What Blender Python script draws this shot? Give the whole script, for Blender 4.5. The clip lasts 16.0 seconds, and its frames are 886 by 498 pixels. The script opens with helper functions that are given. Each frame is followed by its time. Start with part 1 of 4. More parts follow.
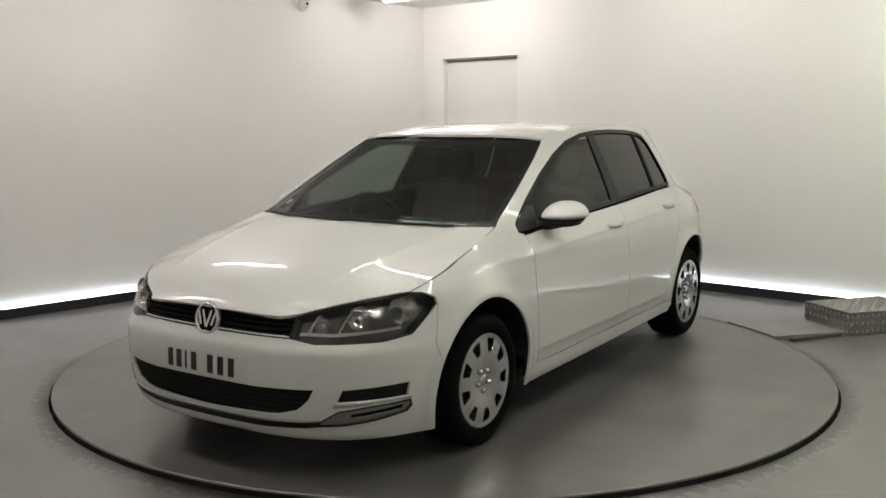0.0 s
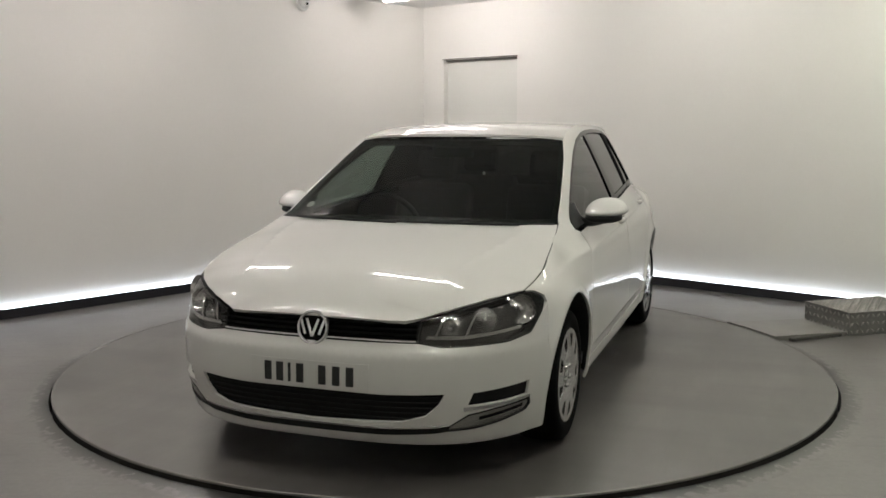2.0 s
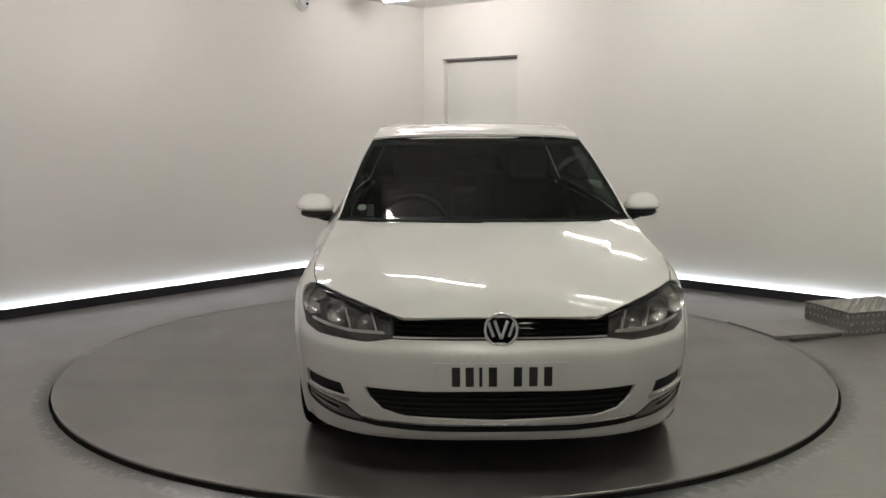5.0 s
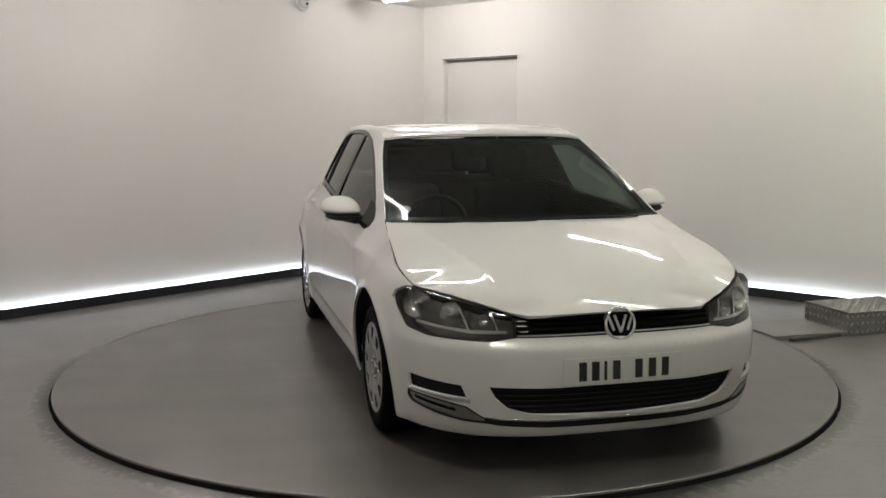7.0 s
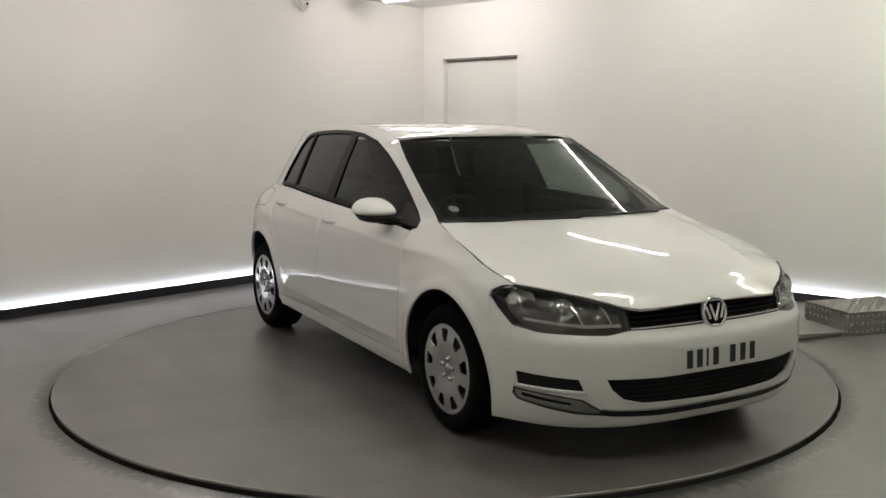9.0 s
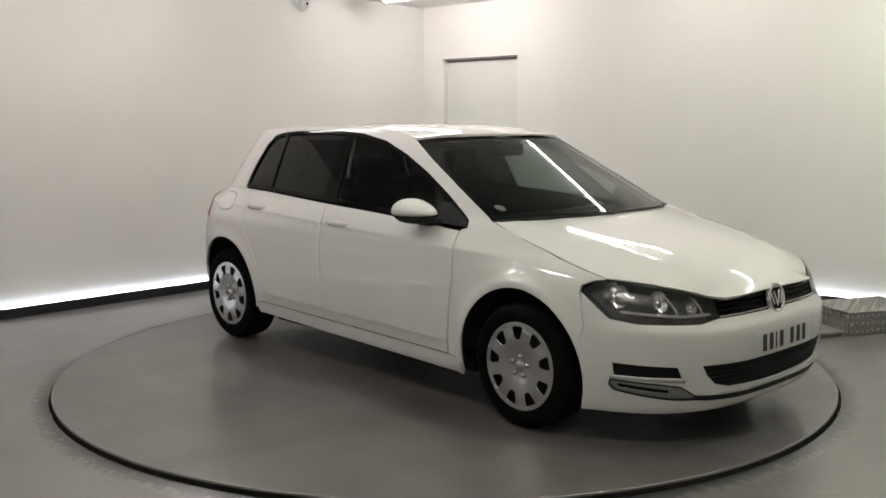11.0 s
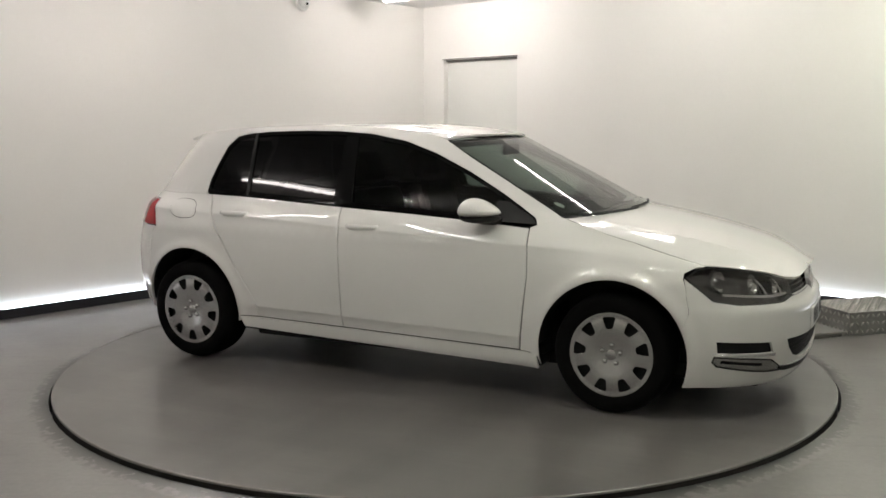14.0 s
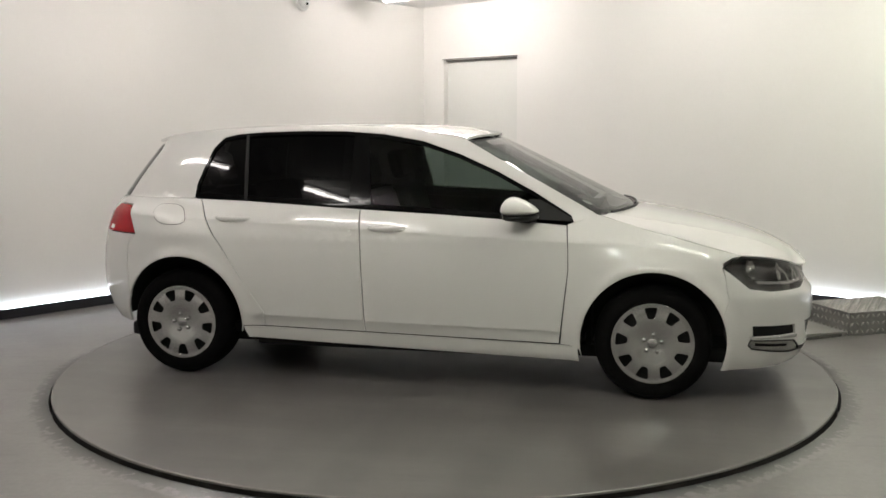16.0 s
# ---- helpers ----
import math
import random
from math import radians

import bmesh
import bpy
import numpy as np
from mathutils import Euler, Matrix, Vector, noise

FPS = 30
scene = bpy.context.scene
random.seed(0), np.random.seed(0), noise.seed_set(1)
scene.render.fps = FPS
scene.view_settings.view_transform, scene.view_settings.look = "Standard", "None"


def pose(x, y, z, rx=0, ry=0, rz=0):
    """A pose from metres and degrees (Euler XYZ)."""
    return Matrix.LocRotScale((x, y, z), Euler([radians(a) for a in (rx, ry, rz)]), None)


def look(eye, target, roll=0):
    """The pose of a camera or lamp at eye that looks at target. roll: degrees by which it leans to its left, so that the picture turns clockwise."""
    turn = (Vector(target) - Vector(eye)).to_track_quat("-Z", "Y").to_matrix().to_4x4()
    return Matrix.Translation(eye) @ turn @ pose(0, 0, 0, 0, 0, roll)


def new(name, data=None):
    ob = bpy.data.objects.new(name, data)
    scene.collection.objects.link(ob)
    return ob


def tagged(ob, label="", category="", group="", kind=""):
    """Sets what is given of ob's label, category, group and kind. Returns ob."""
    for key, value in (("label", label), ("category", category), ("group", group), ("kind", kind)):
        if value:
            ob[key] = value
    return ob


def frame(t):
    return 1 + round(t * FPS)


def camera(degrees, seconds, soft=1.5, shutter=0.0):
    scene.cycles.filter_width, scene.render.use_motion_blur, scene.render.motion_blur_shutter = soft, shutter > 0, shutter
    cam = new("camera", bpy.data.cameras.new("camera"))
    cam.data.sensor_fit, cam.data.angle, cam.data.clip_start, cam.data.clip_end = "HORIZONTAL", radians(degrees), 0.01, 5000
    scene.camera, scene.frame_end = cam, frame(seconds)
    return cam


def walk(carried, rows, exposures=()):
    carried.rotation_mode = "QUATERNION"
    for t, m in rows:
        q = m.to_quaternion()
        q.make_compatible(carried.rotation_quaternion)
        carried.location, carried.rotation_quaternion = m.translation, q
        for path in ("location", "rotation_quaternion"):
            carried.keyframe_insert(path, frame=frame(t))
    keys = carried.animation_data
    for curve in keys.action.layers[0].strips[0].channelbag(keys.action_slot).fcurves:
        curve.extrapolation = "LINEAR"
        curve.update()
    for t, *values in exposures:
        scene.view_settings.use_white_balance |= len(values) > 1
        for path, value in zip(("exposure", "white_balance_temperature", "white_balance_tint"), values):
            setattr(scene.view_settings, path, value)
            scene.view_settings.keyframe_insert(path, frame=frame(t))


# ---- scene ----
# ---- camera: fixed on a bracket in the near corner ----
cam = camera(49.85, 16.0, soft=1.6)
EYE = (0.0, -5.710, 1.438)
_yaw, _pitch, _roll = radians(-0.07), radians(-7.673), 0.173
_aim = (EYE[0] + math.sin(_yaw) * math.cos(_pitch), EYE[1] + math.cos(_yaw) * math.cos(_pitch), EYE[2] + math.sin(_pitch))
VIEW = look(EYE, _aim, -_roll)
walk(cam, [(0, VIEW), (16, VIEW)], exposures=[(0, 0.40), (1.5, 0.26), (3.5, 0.17), (7, 0.18), (9, 0.27), (12.5, 0.46), (14.5, 0.53), (16, 0.58)])

FLOOR = -0.035
CEIL = 2.62
CORNER = Vector((-0.21, 4.63, 0))
DIR_L = Vector((-0.691, -0.722, 0)).normalized()
DIR_R = Vector((0.763, -0.646, 0)).normalized()
WALL = 8.9
TABLE_R = 2.238


# ---- light ----
world = bpy.data.worlds.new("world")
scene.world = world
world.use_nodes = True
world.node_tree.nodes["Background"].inputs[0].default_value = (0.5, 0.5, 0.5, 1)
world.node_tree.nodes["Background"].inputs[1].default_value = 0.02
TUBE_POWER = 52.0
LED_POWER = 9.0


# ---- materials ----
def mat(name, color, rough=0.5, metal=0.0, vary=0.06, scale=3.0, fine=60.0, bump=0.0, rough_vary=0.05, coat=0.0, spec=0.5):
    m = bpy.data.materials.new(name)
    m.use_nodes = True
    nt = m.node_tree
    b = nt.nodes["Principled BSDF"]
    co = nt.nodes.new("ShaderNodeTexCoord")
    n1 = nt.nodes.new("ShaderNodeTexNoise")
    n1.inputs["Scale"].default_value = scale
    n1.inputs["Detail"].default_value = 5
    n2 = nt.nodes.new("ShaderNodeTexNoise")
    n2.inputs["Scale"].default_value = fine
    n2.inputs["Detail"].default_value = 3
    for n in (n1, n2):
        nt.links.new(co.outputs["Object"], n.inputs["Vector"])
    add = nt.nodes.new("ShaderNodeMath")
    add.operation = "MULTIPLY_ADD"
    add.inputs[1].default_value = 0.35
    nt.links.new(n2.outputs[0], add.inputs[0])
    nt.links.new(n1.outputs[0], add.inputs[2])
    ramp = nt.nodes.new("ShaderNodeMapRange")
    ramp.inputs["From Min"].default_value = 0.35
    ramp.inputs["From Max"].default_value = 1.0
    ramp.inputs["To Min"].default_value = 1.0 - vary
    ramp.inputs["To Max"].default_value = 1.0 + vary
    nt.links.new(add.outputs[0], ramp.inputs["Value"])
    mul = nt.nodes.new("ShaderNodeVectorMath")
    mul.operation = "SCALE"
    mul.inputs[0].default_value = color
    nt.links.new(ramp.outputs[0], mul.inputs["Scale"])
    nt.links.new(mul.outputs[0], b.inputs["Base Color"])
    rr = nt.nodes.new("ShaderNodeMapRange")
    rr.inputs["To Min"].default_value = max(0.0, rough - rough_vary)
    rr.inputs["To Max"].default_value = min(1.0, rough + rough_vary)
    nt.links.new(n1.outputs[0], rr.inputs["Value"])
    nt.links.new(rr.outputs[0], b.inputs["Roughness"])
    b.inputs["Metallic"].default_value = metal
    b.inputs["Coat Weight"].default_value = coat
    b.inputs["Coat Roughness"].default_value = 0.025
    b.inputs["Specular IOR Level"].default_value = spec
    if bump:
        bp = nt.nodes.new("ShaderNodeBump")
        bp.inputs["Strength"].default_value = bump
        bp.inputs["Distance"].default_value = 0.002
        nt.links.new(n2.outputs[0], bp.inputs["Height"])
        nt.links.new(bp.outputs[0], b.inputs["Normal"])
    return m


def glow(name, color, strength):
    m = bpy.data.materials.new(name)
    m.use_nodes = True
    b = m.node_tree.nodes["Principled BSDF"]
    b.inputs["Base Color"].default_value = (0.8, 0.8, 0.8, 1)
    b.inputs["Emission Color"].default_value = (*color, 1)
    b.inputs["Emission Strength"].default_value = strength
    return m


def glass(name, tint, rough=0.01, ior=1.5):
    m = bpy.data.materials.new(name)
    m.use_nodes = True
    nt = m.node_tree
    nt.nodes.remove(nt.nodes["Principled BSDF"])
    t = nt.nodes.new("ShaderNodeBsdfTransparent")
    t.inputs[0].default_value = (*tint, 1)
    g = nt.nodes.new("ShaderNodeBsdfGlossy")
    g.inputs["Roughness"].default_value = rough
    lw = nt.nodes.new("ShaderNodeLayerWeight")
    lw.inputs["Blend"].default_value = 0.5
    pw = nt.nodes.new("ShaderNodeMath")
    pw.operation = "POWER"
    pw.inputs[1].default_value = 5.0
    nt.links.new(lw.outputs["Facing"], pw.inputs[0])
    f = nt.nodes.new("ShaderNodeMapRange")
    f.inputs["To Min"].default_value = ((ior - 1) / (ior + 1)) ** 2
    nt.links.new(pw.outputs[0], f.inputs["Value"])
    x = nt.nodes.new("ShaderNodeMixShader")
    nt.links.new(f.outputs[0], x.inputs[0])
    nt.links.new(t.outputs[0], x.inputs[1])
    nt.links.new(g.outputs[0], x.inputs[2])
    nt.links.new(x.outputs[0], nt.nodes["Material Output"].inputs[0])
    return m


M_WALL = mat("painted_wall", (0.80, 0.785, 0.75), 0.55, vary=0.03, scale=0.6, fine=40, bump=0.05)
# walls out of view: grey is chosen to lessen light bounced onto the car
M_WALL_BACK = mat("unseen_wall_grey", (0.60, 0.59, 0.57), 0.6, vary=0.04, scale=0.6, fine=40)
M_CEIL = mat("ceiling_paint", (0.78, 0.77, 0.75), 0.7, vary=0.03, scale=0.6, fine=30)
def floor_mat(name, base, rough, ior, ring=0.0, streaks=False):
    """Worn floor paint: cloudy stains, fine grain, scuffs, and dirt gathered along a ring round the origin."""
    m = bpy.data.materials.new(name)
    m.use_nodes = True
    nt = m.node_tree
    L = nt.links.new
    b = nt.nodes["Principled BSDF"]
    co = nt.nodes.new("ShaderNodeTexCoord")

    def noise_at(scale, detail, stretch=None, distort=0.0):
        n = nt.nodes.new("ShaderNodeTexNoise")
        n.inputs["Scale"].default_value = scale
        n.inputs["Detail"].default_value = detail
        n.inputs["Distortion"].default_value = distort
        if stretch:
            mp = nt.nodes.new("ShaderNodeMapping")
            mp.inputs["Rotation"].default_value = (0, 0, radians(stretch[1]))
            mp.inputs["Scale"].default_value = (1, stretch[0], 1)
            L(co.outputs["Object"], mp.inputs["Vector"])
            L(mp.outputs[0], n.inputs["Vector"])
        else:
            L(co.outputs["Object"], n.inputs["Vector"])
        return n.outputs[0]

    def remap(v, a, b_, c, d):
        r = nt.nodes.new("ShaderNodeMapRange")
        r.interpolation_type = "SMOOTHSTEP"
        for k, x in zip(("From Min", "From Max", "To Min", "To Max"), (a, b_, c, d)):
            r.inputs[k].default_value = x
        L(v, r.inputs["Value"])
        return r.outputs[0]

    def times(x, y, op="MULTIPLY"):
        k = nt.nodes.new("ShaderNodeMath")
        k.operation = op
        L(x, k.inputs[0])
        if isinstance(y, float):
            k.inputs[1].default_value = y
        else:
            L(y, k.inputs[1])
        return k.outputs[0]
    cloud = remap(noise_at(0.9, 3, distort=0.3), 0.2, 0.8, 0.78, 1.22)
    grain = remap(noise_at(45, 4), 0.2, 0.8, 0.975 if streaks else 0.92, 1.025 if streaks else 1.08)
    scuff = remap(noise_at(4.0, 2 if streaks else 4, (6.0, 24.0)), 0.50, 0.85, 1.0, 0.88 if streaks else 0.80)
    tone = times(times(cloud, grain), scuff)
    if streaks:
        tone = times(tone, remap(noise_at(2.2, 3, (0.18, 8.0)), 0.40, 0.72, 1.07, 0.72))
        tone = times(tone, remap(noise_at(1.3, 3, (3.0, -50.0)), 0.40, 0.75, 0.92, 1.22))
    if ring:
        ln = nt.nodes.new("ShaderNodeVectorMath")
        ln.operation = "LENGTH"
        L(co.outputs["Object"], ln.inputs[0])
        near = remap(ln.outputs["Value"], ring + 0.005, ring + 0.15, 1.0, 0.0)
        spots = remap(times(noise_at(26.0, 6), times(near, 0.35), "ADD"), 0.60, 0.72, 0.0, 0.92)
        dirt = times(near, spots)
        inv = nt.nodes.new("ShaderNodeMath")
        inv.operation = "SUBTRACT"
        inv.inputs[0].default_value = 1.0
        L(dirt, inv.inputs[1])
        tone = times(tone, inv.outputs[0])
    col = nt.nodes.new("ShaderNodeVectorMath")
    col.operation = "SCALE"
    col.inputs[0].default_value = base
    L(tone, col.inputs["Scale"])
    L(col.outputs[0], b.inputs["Base Color"])
    L(remap(noise_at(1.6, 2), 0.2, 0.8, rough - (0.006 if streaks else 0.03), rough + (0.010 if streaks else 0.04)), b.inputs["Roughness"])
    bp = nt.nodes.new("ShaderNodeBump")
    bp.inputs["Strength"].default_value = 0.0 if streaks else 0.03
    bp.inputs["Distance"].default_value = 0.002
    L(noise_at(14.0, 2 if streaks else 5), bp.inputs["Height"])
    L(bp.outputs[0], b.inputs["Normal"])
    b.inputs["IOR"].default_value = ior
    return m


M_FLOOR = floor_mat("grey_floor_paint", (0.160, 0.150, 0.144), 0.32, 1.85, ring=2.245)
M_TABLE = floor_mat("turntable_steel_paint", (0.112, 0.103, 0.098), 0.286, 1.85, streaks=True)
M_TABLE_RIM = mat("worn_steel_rim", (0.24, 0.23, 0.22), 0.45, metal=0.5, vary=0.2, scale=6)
M_GAP = mat("dark_gap", (0.018, 0.015, 0.013), 0.8, vary=0.3, scale=8)
M_SKIRT = mat("black_skirting", (0.012, 0.012, 0.016), 0.5, vary=0.15)
M_DOOR = mat("door_paint", (0.74, 0.74, 0.70), 0.5, vary=0.03, scale=1.0)
M_DOORTRIM = mat("door_trim_grey", (0.20, 0.19, 0.175), 0.45, vary=0.1)
M_CHECK = mat("aluminium_checker_plate", (0.20, 0.195, 0.185), 0.50, metal=0.6, vary=0.2, scale=9, fine=90)
M_PLATE = mat("galvanised_plate", (0.26, 0.25, 0.235), 0.45, metal=0.4, vary=0.2, scale=5)
M_TUBE = glow("fluorescent_tube", (1.0, 0.952, 0.905), TUBE_POWER)
M_TUBE_WEAK = glow("dim_fluorescent_tube", (1.0, 0.952, 0.90), TUBE_POWER * 0.45)
M_TUBE_PINK = glow("aged_fluorescent_tube", (1.0, 0.926, 0.90), TUBE_POWER * 0.88)
M_TUBE_GREEN = glow("greenish_fluorescent_tube", (0.99, 1.0, 0.87), TUBE_POWER * 1.55)
M_LED = glow("cold_led_strip", (0.80, 0.88, 1.0), LED_POWER)
M_CASE = mat("lamp_housing_white", (0.75, 0.75, 0.73), 0.4, vary=0.02)
M_WHITE = mat("white_car_paint", (0.64, 0.63, 0.61), 0.32, vary=0.015, scale=2, rough_vary=0.02, coat=1.0, spec=0.06)
M_BLACK = mat("black_plastic", (0.010, 0.010, 0.010), 0.55, vary=0.2, scale=12, spec=0.18)
M_GLOSSBLACK = mat("gloss_black", (0.003, 0.003, 0.003), 0.08, vary=0.1, spec=0.07)
M_INNER = mat("dark_interior", (0.0038, 0.0038, 0.0038), 0.8, vary=0.25, scale=10, spec=0.1)
M_SEAT = mat("charcoal_seat_fabric", (0.0034, 0.0034, 0.0036), 0.95, vary=0.25, scale=30, fine=200, spec=0.05)
M_RUBBER = mat("tyre_rubber", (0.0038, 0.0037, 0.0037), 0.85, vary=0.25, scale=14, fine=100, spec=0.05)
M_SILVER = mat("silver_wheel_cover", (0.52, 0.52, 0.515), 0.17, metal=0.9, vary=0.10, scale=10, rough_vary=0.03)
M_SATIN = mat("satin_silver_trim", (0.38, 0.38, 0.37), 0.18, metal=0.9, vary=0.05, scale=10, rough_vary=0.03)
M_CHROME = mat("chrome", (0.75, 0.75, 0.76), 0.10, metal=1.0, vary=0.03)
M_PLATEBG = mat("number_plate_white", (0.58, 0.57, 0.55), 0.4, vary=0.02)
M_INK = mat("black_ink", (0.012, 0.012, 0.012), 0.5, vary=0.1)
M_RED = mat("red_lamp_plastic", (0.30, 0.004, 0.010), 0.15, vary=0.1, scale=20, coat=0.04, spec=0.12)
M_AMBER = mat("lamp_reflector", (0.62, 0.61, 0.60), 0.12, metal=1.0, vary=0.15, scale=24, fine=40, bump=0.5)
M_LAMPDARK = mat("lamp_housing_dark", (0.15, 0.145, 0.142), 0.20, metal=0.85, vary=0.5, scale=22, fine=14, bump=0.35)
M_MIRROR = mat("mirror_glass", (0.8, 0.8, 0.8), 0.03, metal=1.0, vary=0.01)
G_WIND = glass("windscreen_glass", (0.46, 0.53, 0.48), ior=1.29)
G_FRONT = glass("front_door_glass", (0.30, 0.345, 0.32), ior=1.28)
G_REAR = glass("privacy_glass", (0.014, 0.013, 0.014), ior=1.30)
G_LENS = glass("clear_lamp_lens", (0.86, 0.86, 0.86), ior=1.6)


# ---- mesh helpers ----
def part(name, bm, material, parent=None, label="", smooth=False):
    me = bpy.data.meshes.new(name)
    bm.to_mesh(me)
    bm.free()
    me.materials.append(material)
    if smooth:
        for f in me.polygons:
            f.use_smooth = True
    ob = new(name, me)
    ob.parent = parent
    if label:
        tagged(ob, label)
    return ob


def box(bm, lo, hi, bevel=0.0, m=None):
    r = bmesh.ops.create_cube(bm, size=1)
    c = [(a + b) / 2 for a, b in zip(lo, hi)]
    s = [b - a for a, b in zip(lo, hi)]
    for v in r["verts"]:
        v.co = Vector((v.co.x * s[0] + c[0], v.co.y * s[1] + c[1], v.co.z * s[2] + c[2]))
    if bevel:
        es = list({e for v in r["verts"] for e in v.link_edges})
        out = bmesh.ops.bevel(bm, geom=es, offset=bevel, segments=2, affect="EDGES", profile=0.5)
        vs = list({v for f in out["faces"] for v in f.verts} | {v for v in r["verts"] if v.is_valid})
    else:
        vs = r["verts"]
    if m is not None:
        for v in vs:
            v.co = m @ v.co
    return vs


def boxed(lo, hi, bevel=0.0, m=None):
    bm = bmesh.new()
    box(bm, lo, hi, bevel, m)
    return bm


def lathe(profile, n=48, m=None, bm=None):
    """A turned form round the z axis, from (radius, height) pairs."""
    bm = bm or bmesh.new()
    rings = []
    for r, z in profile:
        ring = []
        for i in range(n):
            a = 2 * math.pi * i / n
            co = Vector((r * math.cos(a), r * math.sin(a), z))
            ring.append(bm.verts.new(m @ co if m is not None else co))
        rings.append(ring)
    for a, b in zip(rings, rings[1:]):
        for i in range(n):
            j = (i + 1) % n
            bm.faces.new((a[i], a[j], b[j], b[i]))
    return bm


def tube(points, radius, n=8, bm=None):
    """A round bar along points."""
    bm = bm or bmesh.new()
    pts = [Vector(p) for p in points]
    rings = []
    for i, p in enumerate(pts):
        d = (pts[min(i + 1, len(pts) - 1)] - pts[max(i - 1, 0)]).normalized()
        u = d.cross(Vector((0, 0, 1)))
        u = u.normalized() if u.length > 0.05 else d.cross(Vector((1, 0, 0))).normalized()
        v = d.cross(u)
        rings.append([bm.verts.new(p + radius * (math.cos(2 * math.pi * k / n) * u + math.sin(2 * math.pi * k / n) * v)) for k in range(n)])
    for a, b in zip(rings, rings[1:]):
        for k in range(n):
            bm.faces.new((a[k], a[(k + 1) % n], b[(k + 1) % n], b[k]))
    bm.faces.new(rings[0][::-1])
    bm.faces.new(rings[-1])
    return bm


def basis(origin, ux, uy, uz):
    m = Matrix.Identity(4)
    for i, v in enumerate((ux, uy, uz, origin)):
        m.col[i].xyz = v
    return m


# ---- the room ----
def wall_frame(corner, along):
    """x runs along the wall, y out of the room, z up."""
    inward = Vector((-along.y, along.x, 0))
    if inward.dot(-CORNER) < 0:
        inward = -inward
    return basis(corner, along, -inward, Vector((0, 0, 1)))


FAR_L = CORNER + DIR_L * WALL
FAR_R = CORNER + DIR_R * WALL
NEAR = CORNER + (DIR_L + DIR_R) * WALL
MW_L = wall_frame(CORNER, DIR_L)
MW_R = wall_frame(CORNER, DIR_R)
MW_BL = wall_frame(FAR_L, (NEAR - FAR_L).normalized())
MW_BR = wall_frame(FAR_R, (NEAR - FAR_R).normalized())

# the place of the door in the back wall, along it from the corner
DOOR0, DOOR1, DOOR_H = 0.275, 1.225, 2.065


